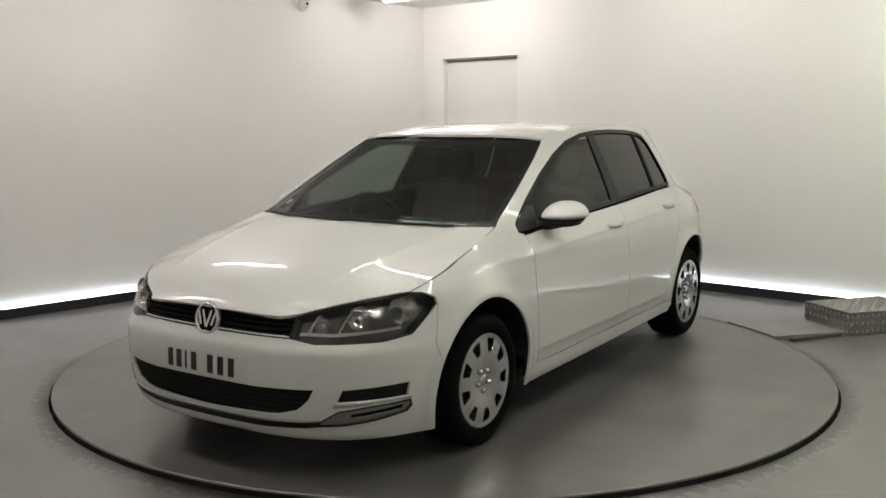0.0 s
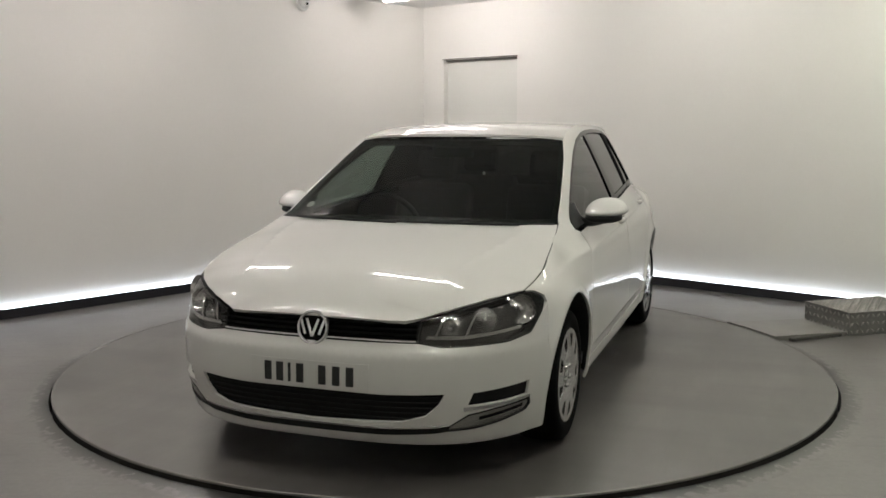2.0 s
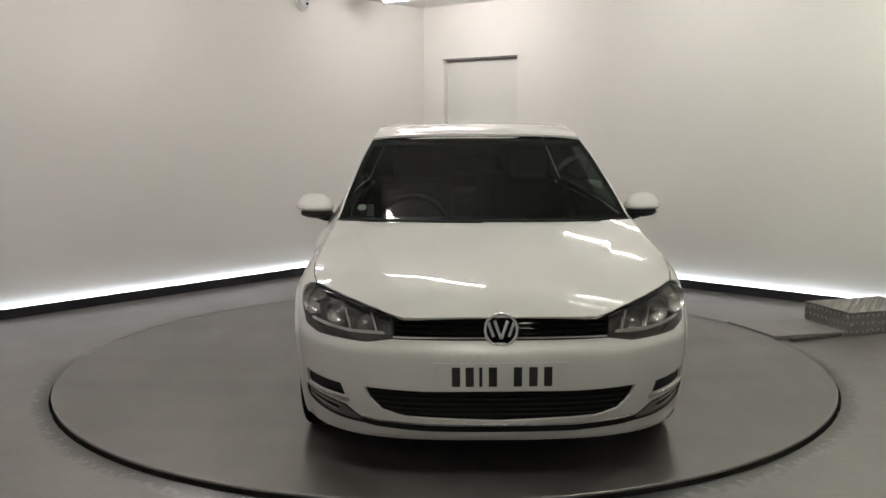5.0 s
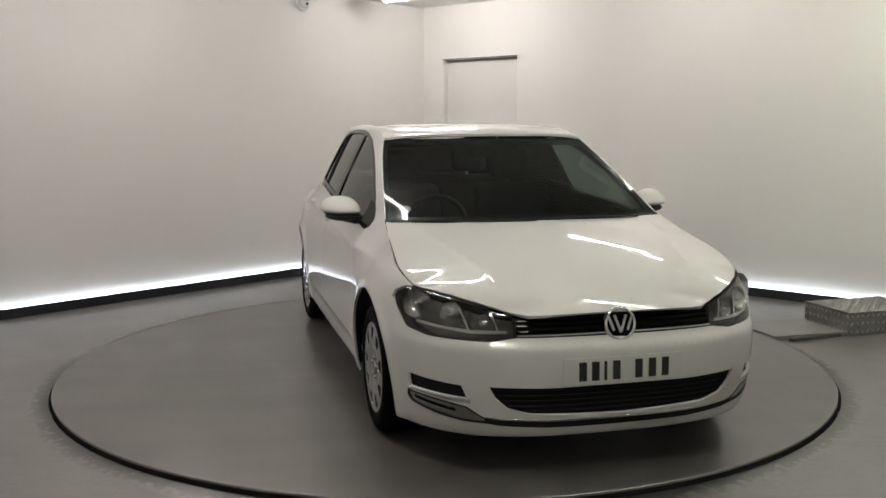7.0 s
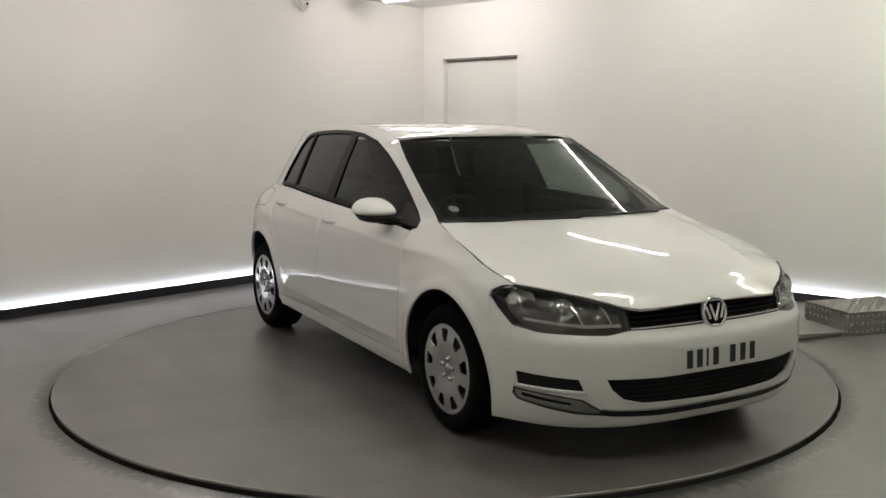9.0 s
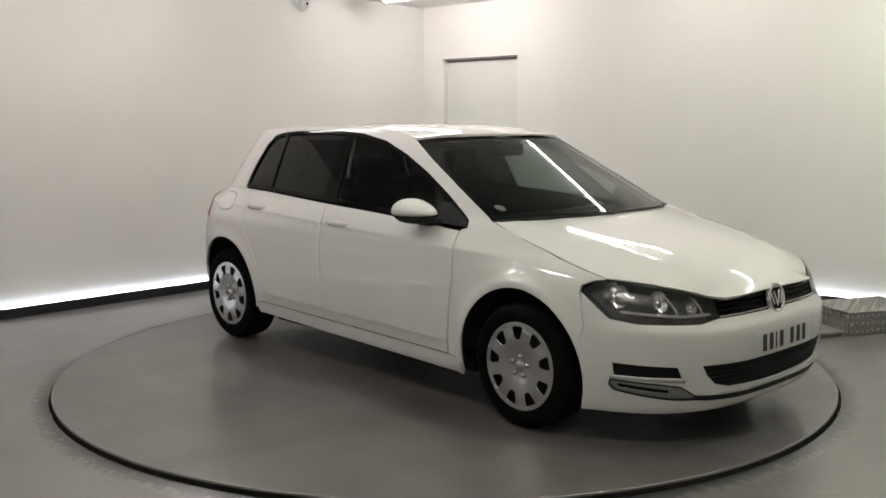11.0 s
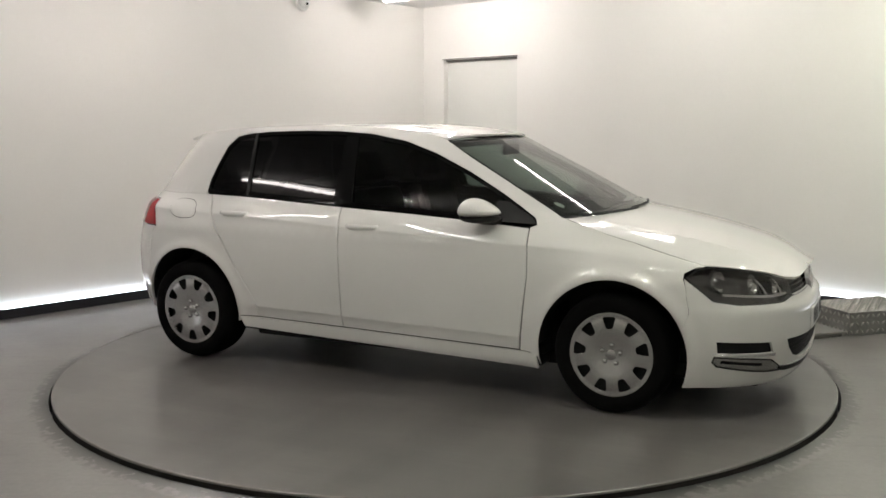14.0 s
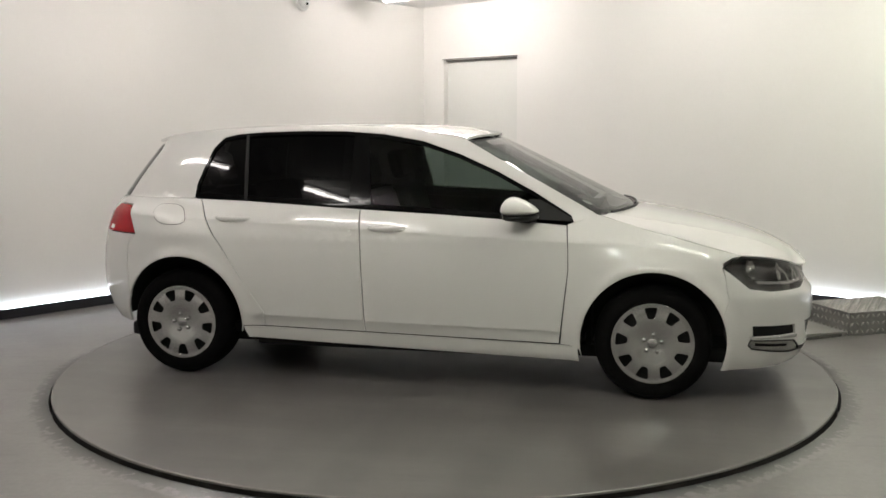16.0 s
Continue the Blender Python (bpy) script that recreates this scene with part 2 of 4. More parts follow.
def build_room():
    bm = bmesh.new()
    pts = [CORNER, FAR_R, NEAR, FAR_L]
    grow = [p + (p - (CORNER + NEAR) / 2).normalized() * 0.3 for p in pts]
    n = 96
    hole = TABLE_R + 0.014
    ring = [bm.verts.new((hole * math.cos(2 * math.pi * i / n), hole * math.sin(2 * math.pi * i / n), FLOOR)) for i in range(n)]
    low = [bm.verts.new((v.co.x, v.co.y, FLOOR - 0.10)) for v in ring]
    # outer ring on the room's outline
    outer = []
    poly = [p.to_2d() for p in grow]
    for i in range(n):
        d = Vector((math.cos(2 * math.pi * i / n), math.sin(2 * math.pi * i / n)))
        best = None
        for a, b in zip(poly, poly[1:] + poly[:1]):
            e = b - a
            den = d.x * e.y - d.y * e.x
            if abs(den) < 1e-9:
                continue
            k = (a.x * e.y - a.y * e.x) / den
            u = (a.x * d.y - a.y * d.x) / den
            if k > 0 and -1e-6 <= u <= 1 + 1e-6 and (best is None or k < best):
                best = k
        outer.append(bm.verts.new((d.x * best, d.y * best, FLOOR)))
    foot = [bm.verts.new((v.co.x * 1.045, v.co.y * 1.045, FLOOR)) for v in ring]
    for v in ring:
        v.co.z = FLOOR + 0.010
    for i in range(n):
        j = (i + 1) % n
        bm.faces.new((foot[i], outer[i], outer[j], foot[j]))
        bm.faces.new((ring[i], foot[i], foot[j], ring[j]))
        bm.faces.new((low[i], ring[i], ring[j], low[j]))
    bm.faces.new(low)
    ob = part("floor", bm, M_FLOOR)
    tagged(ob, "glossy grey painted concrete floor with scuffs", "floor", kind="structure")

    bm = bmesh.new()
    vs = [bm.verts.new((p.x, p.y, CEIL)) for p in grow]
    vt = [bm.verts.new((p.x, p.y, CEIL + 0.12)) for p in grow]
    bm.faces.new(vs[::-1])
    bm.faces.new(vt)
    for i in range(4):
        bm.faces.new((vs[i], vs[(i + 1) % 4], vt[(i + 1) % 4], vt[i]))
    tagged(part("ceiling", bm, M_CEIL), "plain off-white painted ceiling", "ceiling", kind="structure")

    def wall(name, m, length, label):
        bm = bmesh.new()
        if m is MW_R:
            box(bm, (0, 0, FLOOR), (DOOR0, 0.14, CEIL), m=m)
            box(bm, (DOOR1, 0, FLOOR), (length, 0.14, CEIL), m=m)
            box(bm, (DOOR0, 0, DOOR_H), (DOOR1, 0.14, CEIL), m=m)
        else:
            box(bm, (-0.14, 0, FLOOR), (length, 0.14, CEIL), m=m)
        return tagged(part(name, bm, M_WALL if m in (MW_L, MW_R) else M_WALL_BACK), label, "wall", kind="structure")

    wall("wall_west", MW_L, WALL, "smooth off-white painted wall lit by strip light")
    wall("wall_north", MW_R, WALL, "smooth off-white painted wall with a white door")
    wall("wall_south", MW_BL, WALL, "plain wall out of view, greyed to dim bounced light")
    wall("wall_east", MW_BR, WALL, "plain wall out of view, greyed to dim bounced light")

    # black skirting with a light strip on its top edge
    for name, m, spans in (("skirting_west", MW_L, [(0.06, WALL - 0.06)]), ("skirting_north", MW_R, [(0.0, DOOR0 - 0.03), (DOOR1 + 0.03, WALL - 0.06)]),
                           ("skirting_south", MW_BL, [(0.06, WALL - 0.06)]), ("skirting_east", MW_BR, [(0.06, WALL - 0.06)])):
        bm = bmesh.new()
        for a, b in spans:
            box(bm, (a, -0.055, FLOOR), (b, -0.042, FLOOR + 0.078), 0.003, m)
            box(bm, (a, -0.0415, FLOOR), (b, -0.004, FLOOR + 0.058), 0.0, m)
        sk = tagged(part(name, bm, M_SKIRT), "black skirting board with a lit strip along its top", "skirting", kind="structure")
        bm = bmesh.new()
        for a, b in spans:
            box(bm, (a + 0.01, -0.036, FLOOR + 0.0585), (b - 0.01, -0.012, FLOOR + 0.074), 0.003, m)
        part("light_strip", bm, M_LED, sk, "glowing cold white strip")


def build_door():
    d = new("door_1")
    d.matrix_world = MW_R
    tagged(d, "closed white door in a shallow recess with grey head trim", "door", kind="structure")
    part("leaf", boxed((DOOR0 + 0.004, 0.062, FLOOR + 0.012), (DOOR1 - 0.004, 0.100, DOOR_H - 0.024), 0.003), M_DOOR, d)
    part("leaf_edge", boxed((DOOR0 + 0.002, 0.040, DOOR_H - 0.022), (DOOR1 - 0.002, 0.138, DOOR_H - 0.001), 0.002), M_DOORTRIM, d, "grey metal head rail")
    part("head_trim", boxed((DOOR0 - 0.012, -0.008, DOOR_H + 0.001), (DOOR1 + 0.004, -0.001, DOOR_H + 0.010), 0.002), M_DOORTRIM, d, "thin grey metal edge")
    part("side_seal", boxed((DOOR1 - 0.006, 0.004, FLOOR + 0.01), (DOOR1 - 0.001, 0.060, DOOR_H - 0.024), 0.002), M_DOOR, d)


def build_lamp(x, y, length, turn, light):
    lamp = new("ceiling_light")
    lamp.matrix_world = pose(x, y, CEIL, 0, 0, turn)
    tagged(lamp, "white single-tube fluorescent batten lamp on the ceiling", "ceiling lamp", group="ceiling lamps")
    part("housing", boxed((-length / 2, -0.045, -0.012), (length / 2, 0.045, -0.001), 0.003), M_CASE, lamp)
    part("fluorescent_tube", tube([(-length / 2 + 0.03, 0, -0.032), (length / 2 - 0.03, 0, -0.032)], 0.018, 12), light, lamp, "glowing white tube")
    for e in (-1, 1):
        part("lamp_holder", boxed((e * (length / 2 - 0.014) - 0.013, -0.022, -0.052), (e * (length / 2 - 0.014) + 0.013, 0.022, -0.0125), 0.003), M_CASE, lamp)


TURN = -40.3
ROW, ALONG = Vector((0.647, 0.763, 0)), Vector((0.763, -0.647, 0))
LAMPS = []
for _n, _ms in ((2.47, (-2.22, 0.10, 2.40)), (-0.34, (-2.30, 0.04, 2.40)), (-2.43, (-1.89, 0.10, 2.40))):
    for _m in _ms:
        _p = ROW * _n + ALONG * _m
        LAMPS.append((_p.x, _p.y, 1.27, TURN, M_TUBE_PINK if _m < -1 else M_TUBE_GREEN if _m > 1 else M_TUBE_WEAK if _n > 2 else M_TUBE))


def build_turntable():
    t = new("turntable")
    tagged(t, "round grey steel vehicle turntable set in the floor", "turntable")
    prof = [(0.0, 0.0)] + [(TABLE_R * k / 12, 0.0) for k in range(1, 12)] + [(TABLE_R - 0.012, 0.0)]
    bm = bmesh.new()
    n = 128
    c = bm.verts.new((0, 0, 0))
    prev = None
    for r in [x[0] for x in prof[1:]]:
        ring = [bm.verts.new((r * math.cos(2 * math.pi * i / n), r * math.sin(2 * math.pi * i / n), 0)) for i in range(n)]
        for i in range(n):
            j = (i + 1) % n
            if prev is None:
                bm.faces.new((c, ring[i], ring[j]))
            else:
                bm.faces.new((prev[i], ring[i], ring[j], prev[j]))
        prev = ring
    part("deck", bm, M_TABLE, t)
    part("rim", lathe([(TABLE_R - 0.0125, -0.004), (TABLE_R - 0.0125, 0.0015), (TABLE_R - 0.005, 0.0015), (TABLE_R - 0.001, -0.002), (TABLE_R - 0.001, -0.010)], 128), M_TABLE_RIM, t, "worn bright steel edge")
    # near-black colour here carries the shade of the gap round the table
    part("side_band", lathe([(TABLE_R - 0.004, -0.006), (TABLE_R - 0.004, -0.10), (TABLE_R - 0.04, -0.10)], 128), M_GAP, t, "turntable side, coloured black for the shade in the gap")
    return t


build_room()
build_door()
for _l in LAMPS:
    build_lamp(*_l)
TURNTABLE = build_turntable()


# ---- the car: its skin as functions of the place along the outline and the height ----
def curve(xs, ys):
    xs, ys = np.array(xs, float), np.array(ys, float)
    h = np.diff(xs)
    d = np.diff(ys) / h
    m = np.zeros(len(xs))
    m[0], m[-1] = d[0], d[-1]
    for i in range(1, len(xs) - 1):
        if d[i - 1] * d[i] > 0:
            w1, w2 = 2 * h[i] + h[i - 1], h[i] + 2 * h[i - 1]
            m[i] = (w1 + w2) / (w1 / d[i - 1] + w2 / d[i])

    def f(x):
        x = min(max(x, xs[0]), xs[-1])
        i = min(max(int(np.searchsorted(xs, x)) - 1, 0), len(h) - 1)
        t = (x - xs[i]) / h[i]
        return float((1 + 2 * t) * (1 - t) ** 2 * ys[i] + t * (1 - t) ** 2 * h[i] * m[i] + t * t * (3 - 2 * t) * ys[i + 1] + t * t * (t - 1) * h[i] * m[i + 1])
    return f


X_FRONT, X_REAR, W_REF, X_F0, X_R0 = 2.15, -2.08, 0.885, 1.2, -1.15
N_F, N_R = 3.0, 2.7
door_w = curve([0.15, 0.19, 0.23, 0.29, 0.40, 0.55, 0.68, 0.76, 0.80, 0.83, 0.87, 0.92, 0.96, 1.03, 1.10, 1.16, 1.22, 1.28, 1.33, 1.37, 1.40, 1.42],
               [0.800, 0.845, 0.862, 0.868, 0.880, 0.888, 0.886, 0.880, 0.876, 0.866, 0.849, 0.824, 0.796, 0.762, 0.728, 0.698, 0.667, 0.635, 0.607, 0.581, 0.555, 0.530])
fend_w = curve([0.15, 0.20, 0.26, 0.40, 0.55, 0.66, 0.72, 0.77, 0.81, 0.85, 0.89, 0.93, 0.97, 1.10, 1.30, 1.40],
               [0.845, 0.858, 0.868, 0.884, 0.890, 0.884, 0.872, 0.850, 0.822, 0.795, 0.785, 0.780, 0.770, 0.722, 0.622, 0.54])
front_x = curve([0.15, 0.19, 0.24, 0.30, 0.40, 0.50, 0.535, 0.555, 0.575, 0.595, 0.62, 0.66, 0.69, 0.74, 0.80, 0.86, 1.00, 1.40],
                [2.09, 2.135, 2.155, 2.17, 2.180, 2.177, 2.173, 2.158, 2.140, 2.132, 2.124, 2.108, 2.085, 2.035, 1.95, 1.86, 1.80, 1.80])
rear_x = curve([0.15, 0.25, 0.35, 0.50, 0.62, 0.75, 0.85, 0.95, 1.05, 1.15, 1.25, 1.33, 1.40],
               [-1.90, -1.965, -2.035, -2.075, -2.075, -2.055, -2.03, -2.000, -1.945, -1.870, -1.785, -1.71, -1.66])


def smooth(a, b, x):
    t = min(max((x - a) / (b - a), 0), 1)
    return t * t * (3 - 2 * t)


shoulder_z = curve([-1.95, -1.70, -1.30, -1.00, -0.10, 0.80, 1.20, 1.55], [0.918, 0.912, 0.897, 0.886, 0.850, 0.816, 0.796, 0.770])
swage_z = curve([-0.95, 0.0, 0.95], [0.372, 0.356, 0.345])


def ridge(d, above, below):
    """A pressed crease: 1 at the line, falling off at two rates."""
    return math.exp(-d / above) if d > 0 else math.exp(d / below)


def half_width(x, z):
    w = door_w(z) + (fend_w(z) - door_w(z)) * smooth(0.80, 1.25, x)
    # the cabin draws in towards the tail, over a shoulder that rises behind the doors
    lo = 0.80 + 0.10 * smooth(-1.25, -1.50, x)
    w -= 0.050 * ((x + 0.2) / 1.1) ** 2 * smooth(lo, lo + 0.20 - 0.08 * smooth(-1.25, -1.50, x), z) if x < 1.0 else 0.0595 * smooth(0.80, 1.0, z)
    # shoulder line through the door handles, and the swage over the sill
    d = min(z - shoulder_z(x), 0.0)
    w -= 0.0125 * (1 - math.exp(d / 0.030)) * math.exp(d / 0.20) * smooth(-1.98, -1.75, x) * (1 - smooth(1.10, 1.50, x))
    w += 0.0100 * ridge(z - swage_z(x), 0.075, 0.022) * smooth(-0.98, -0.80, x) * (1 - smooth(0.75, 0.95, x))
    for hx in (1.318, -1.300):
        r = math.hypot(x - hx, z - 0.305)
        w += 0.014 * math.exp(-((r - 0.382) / 0.036) ** 2)
    return w


def _outline():
    pts = []
    for i in range(401):
        a = (math.pi / 2) * i / 400
        pts.append((X_F0 + (X_FRONT - X_F0) * max(math.cos(a), 0) ** (2 / N_F), W_REF * math.sin(a) ** (2 / N_F)))
    for i in range(1, 200):
        pts.append((X_F0 + (X_R0 - X_F0) * i / 200, W_REF))
    for i in range(401):
        a = (math.pi / 2) * (1 - i / 400)
        pts.append((X_R0 + (X_REAR - X_R0) * max(math.cos(a), 0) ** (2 / N_R), W_REF * math.sin(a) ** (2 / N_R)))
    p = np.array(pts)
    s = np.r_[0, np.cumsum(np.hypot(*np.diff(p, axis=0).T))]
    return p, s


OUT_P, OUT_S = _outline()
S_END = float(OUT_S[-1])


def skin(s, z):
    """A point of the car's left flank; s runs from the middle of the nose round to the middle of the tail."""
    X = float(np.interp(s, OUT_S, OUT_P[:, 0]))
    Y = float(np.interp(s, OUT_S, OUT_P[:, 1]))
    if X > X_F0:
        x = X_F0 + (X - X_F0) * (front_x(z) - X_F0) / (X_FRONT - X_F0)
    elif X < X_R0:
        x = X_R0 + (X - X_R0) * (rear_x(z) - X_R0) / (X_REAR - X_R0)
    else:
        x = X
    return Vector((x, Y / W_REF * half_width(x, z), z))


def s_of_x(x, z):
    """The place along the flank that has this x."""
    if x > X_F0:
        X = X_F0 + (x - X_F0) * (X_FRONT - X_F0) / (front_x(z) - X_F0)
    elif x < X_R0:
        X = X_R0 + (x - X_R0) * (X_REAR - X_R0) / (rear_x(z) - X_R0)
    else:
        X = x
    return float(np.interp(-X, -OUT_P[:, 0], OUT_S))


def s_of_y(y, z, rear=False):
    """The place on the nose or the tail that has this y."""
    lo, hi = (0.0, 1.35) if not rear else (S_END, S_END - 1.35)
    for _ in range(40):
        mid = (lo + hi) / 2
        if skin(mid, z).y < y:
            lo = mid
        else:
            hi = mid
    return (lo + hi) / 2


def skin_normal(s, z):
    e = 0.004
    a = skin(min(s + e, S_END), z) - skin(max(s - e, 0), z)
    b = skin(s, z + e) - skin(s, z - e)
    return a.cross(b).normalized()


def dense(poly, step):
    out = []
    for a, b in zip(poly, poly[1:] + poly[:1]):
        k = max(1, int(math.dist(a, b) / step))
        out += [(a[0] + (b[0] - a[0]) * i / k, a[1] + (b[1] - a[1]) * i / k) for i in range(k)]
    return out


def inside(poly, x, y):
    c = False
    for (x1, y1), (x2, y2) in zip(poly, poly[1:] + poly[:1]):
        if (y1 > y) != (y2 > y) and x < (x2 - x1) * (y - y1) / (y2 - y1) + x1:
            c = not c
    return c


def shrink(poly, d):
    """The outline drawn in by d."""
    n = len(poly)
    area = sum(poly[i][0] * poly[(i + 1) % n][1] - poly[(i + 1) % n][0] * poly[i][1] for i in range(n))
    sg = 1 if area > 0 else -1
    out = []
    for i in range(n):
        p, q, r = Vector(poly[i - 1]), Vector(poly[i]), Vector(poly[(i + 1) % n])
        e1, e2 = (q - p), (r - q)
        if e1.length < 1e-9 or e2.length < 1e-9:
            out.append(tuple(q))
            continue
        n1, n2 = Vector((-e1.y, e1.x)).normalized() * sg, Vector((-e2.y, e2.x)).normalized() * sg
        b = n1 + n2
        b = b.normalized() * min(1.0 / max(b.length / 2, 0.4), 2.0) if b.length > 1e-6 else n1
        out.append((q.x + b.x * d, q.y + b.y * d))
    return out


from mathutils import geometry


def patch(name, poly, surf, normal, material, parent, gap=0.0025, thick=0.014, off=0.0, step=0.035, side=1, holes=(), label="", edge=0.018, lines=()):
    """A panel: the outline poly on the surface surf(u, v), with turned-in edges. side -1 mirrors it to the car's right."""
    poly = shrink(poly, gap) if gap else list(poly)
    bound = dense(poly, edge)
    verts = list(bound)
    nb = len(bound)
    edges = [(i, (i + 1) % nb) for i in range(nb)]
    loops = [list(range(nb))]
    cut = []
    for h in holes:
        hb = dense(h, edge)
        cut.append(hb)
        k = len(verts)
        verts += hb
        edges += [(k + i, k + (i + 1) % len(hb)) for i in range(len(hb))]
        loops.append(list(range(k, k + len(hb))))
    us, vs = [p[0] for p in poly], [p[1] for p in poly]
    allb = np.array(verts)
    # rows of points along the pressed creases
    for line in lines:
        for k in range(int((max(us) - min(us)) / 0.03) + 1):
            u = min(us) + 0.03 * k
            for d in (-0.020, -0.007, 0.0, 0.007, 0.020):
                v = line(u) + d
                if inside(poly, u, v) and not any(inside(h, u, v) for h in cut) and np.min(np.hypot(allb[:, 0] - u, allb[:, 1] - v)) > 0.007:
                    verts.append((u, v))
    u = min(us) + step / 2
    row = 0
    while u < max(us):
        v = min(vs) + step * (0.5 if row % 2 else 0.25)
        while v < max(vs):
            if inside(poly, u, v) and not any(inside(h, u, v) for h in cut) and np.min(np.hypot(allb[:, 0] - u, allb[:, 1] - v)) > step * 0.45 \
                    and not any(abs(line(u) - v) < 0.030 for line in lines):
                verts.append((u, v))
            v += step
        u += step
        row += 1
    co, _, faces, _, _, _ = geometry.delaunay_2d_cdt([Vector(p) for p in verts], edges, [], 0, 1e-6)
    pts = [(c.x, c.y) for c in co]
    P = [surf(*c) for c in pts]
    N = [normal(*c) for c in pts]
    V, NO, F = [], [], []
    for p, n in zip(P, N):
        V.append(p + n * off)
        NO.append(n)
    for f in faces:
        cx = sum(pts[i][0] for i in f) / len(f)
        cy = sum(pts[i][1] for i in f) / len(f)
        if not inside(bound, cx, cy) or any(inside(h, cx, cy) for h in cut):
            continue
        a, b, c = (V[i] for i in f[:3])
        g = (b - a).cross(c - a)
        F.append(tuple(f) if g.dot(NO[f[0]]) > 0 else tuple(f)[::-1])
    if thick:
        count = {}
        for f in F:
            for a, b in zip(f, f[1:] + f[:1]):
                count[(a, b)] = 1
        for a, b in list(count):
            if (b, a) in count:
                continue
            base = len(V)
            t = (V[b] - V[a]).normalized()
            out = t.cross(NO[a])
            # a small rounded lip, then the turned-in edge
            r = min(0.0025, thick * 0.4)
            for k in (a, b):
                V.append(V[k].copy())
                NO.append((NO[k] + out * 0.6).normalized())
            for k in (a, b):
                V.append(V[k] + out * r * 0.5 - NO[k] * r)
                NO.append(out)
            for k in (a, b):
                V.append(V[k] - NO[k] * thick)
                NO.append(out)
            F.append((base + 1, base, base + 2, base + 3))
            F.append((base + 3, base + 2, base + 4, base + 5))
    if side < 0:
        V = [Vector((p.x, -p.y, p.z)) for p in V]
        NO = [Vector((p.x, -p.y, p.z)) for p in NO]
        F = [f[::-1] for f in F]
    me = bpy.data.meshes.new(name)
    me.from_pydata(V, [], F)
    me.materials.append(material)
    for f in me.polygons:
        f.use_smooth = True
    me.update()
    me.normals_split_custom_set_from_vertices([tuple(n) for n in NO])
    ob = new(name, me)
    ob.parent = parent
    if label:
        tagged(ob, label)
    return ob


def flank(pts):
    """Outline points (x, z) of the flank, as (s, z)."""
    return [(s_of_x(x, z), z) for x, z in pts]


def nose(pts):
    return [(s_of_y(y, z), z) for y, z in pts]


def crease(height):
    """A crease's height as a function of the place along the flank."""
    table = [(s, height(skin(s, 0.6).x)) for s in np.linspace(0.4, S_END - 0.2, 60)]
    return lambda s: float(np.interp(s, [p[0] for p in table], [p[1] for p in table]))


def skin_patch(name, poly, material, parent, **kw):
    return patch(name, poly, skin, skin_normal, material, parent, **kw)


def arc(cx, cz, r, a0, a1, n=24):
    return [(cx + r * math.cos(radians(a0 + (a1 - a0) * i / n)), cz + r * math.sin(radians(a0 + (a1 - a0) * i / n))) for i in range(n + 1)]


CREASES = (crease(shoulder_z), crease(swage_z))
ARCH_F, ARCH_R, ARCH_RAD = (1.318, 0.305), (-1.300, 0.315), 0.368
SILL_Z = 0.185

# side glass outline, from the mirror tip backwards along the roof
DLO = [(0.905, 0.912), (0.888, 0.945), (0.690, 1.062), (0.484, 1.168), (0.269, 1.259), (0.055, 1.328), (-0.176, 1.366), (-0.40, 1.381), (-0.65, 1.383),
       (-0.90, 1.376), (-1.06, 1.364), (-1.145, 1.346), (-1.205, 1.285), (-1.245, 1.170), (-1.270, 1.080), (-1.270, 1.012),
       (-0.941, 1.004), (-0.256, 0.972), (0.20, 0.950), (0.55, 0.930)]
rail_z = curve([-1.75, -1.60, -1.40, -1.15, -0.80, -0.40, -0.10, 0.12, 0.30], [1.318, 1.348, 1.370, 1.390, 1.405, 1.409, 1.399, 1.375, 1.342])
WS_EDGE = [(1.010, 0.955), (0.83, 1.052), (0.65, 1.147), (0.47, 1.240), (0.30, 1.333)]
SEAM_SIDE = [(1.0, 0.957), (1.06, 0.940), (1.12, 0.921), (1.25, 0.883), (1.4, 0.849), (1.55, 0.808), (1.66, 0.778), (1.745, 0.753)]
SEAM_NOSE = [(0.690, 0.740), (0.62, 0.723), (0.53, 0.698), (0.432, 0.672)]
SEAM = [skin(s_of_x(x, z), z) for x, z in SEAM_SIDE] + [skin(s_of_y(y, z), z) for y, z in SEAM_NOSE]
seam_y = curve([p.x for p in SEAM] + [2.2], [p.y for p in SEAM] + [0.38])
seam_z = curve([p.x for p in SEAM] + [2.2], [p.z for p in SEAM] + [0.655])


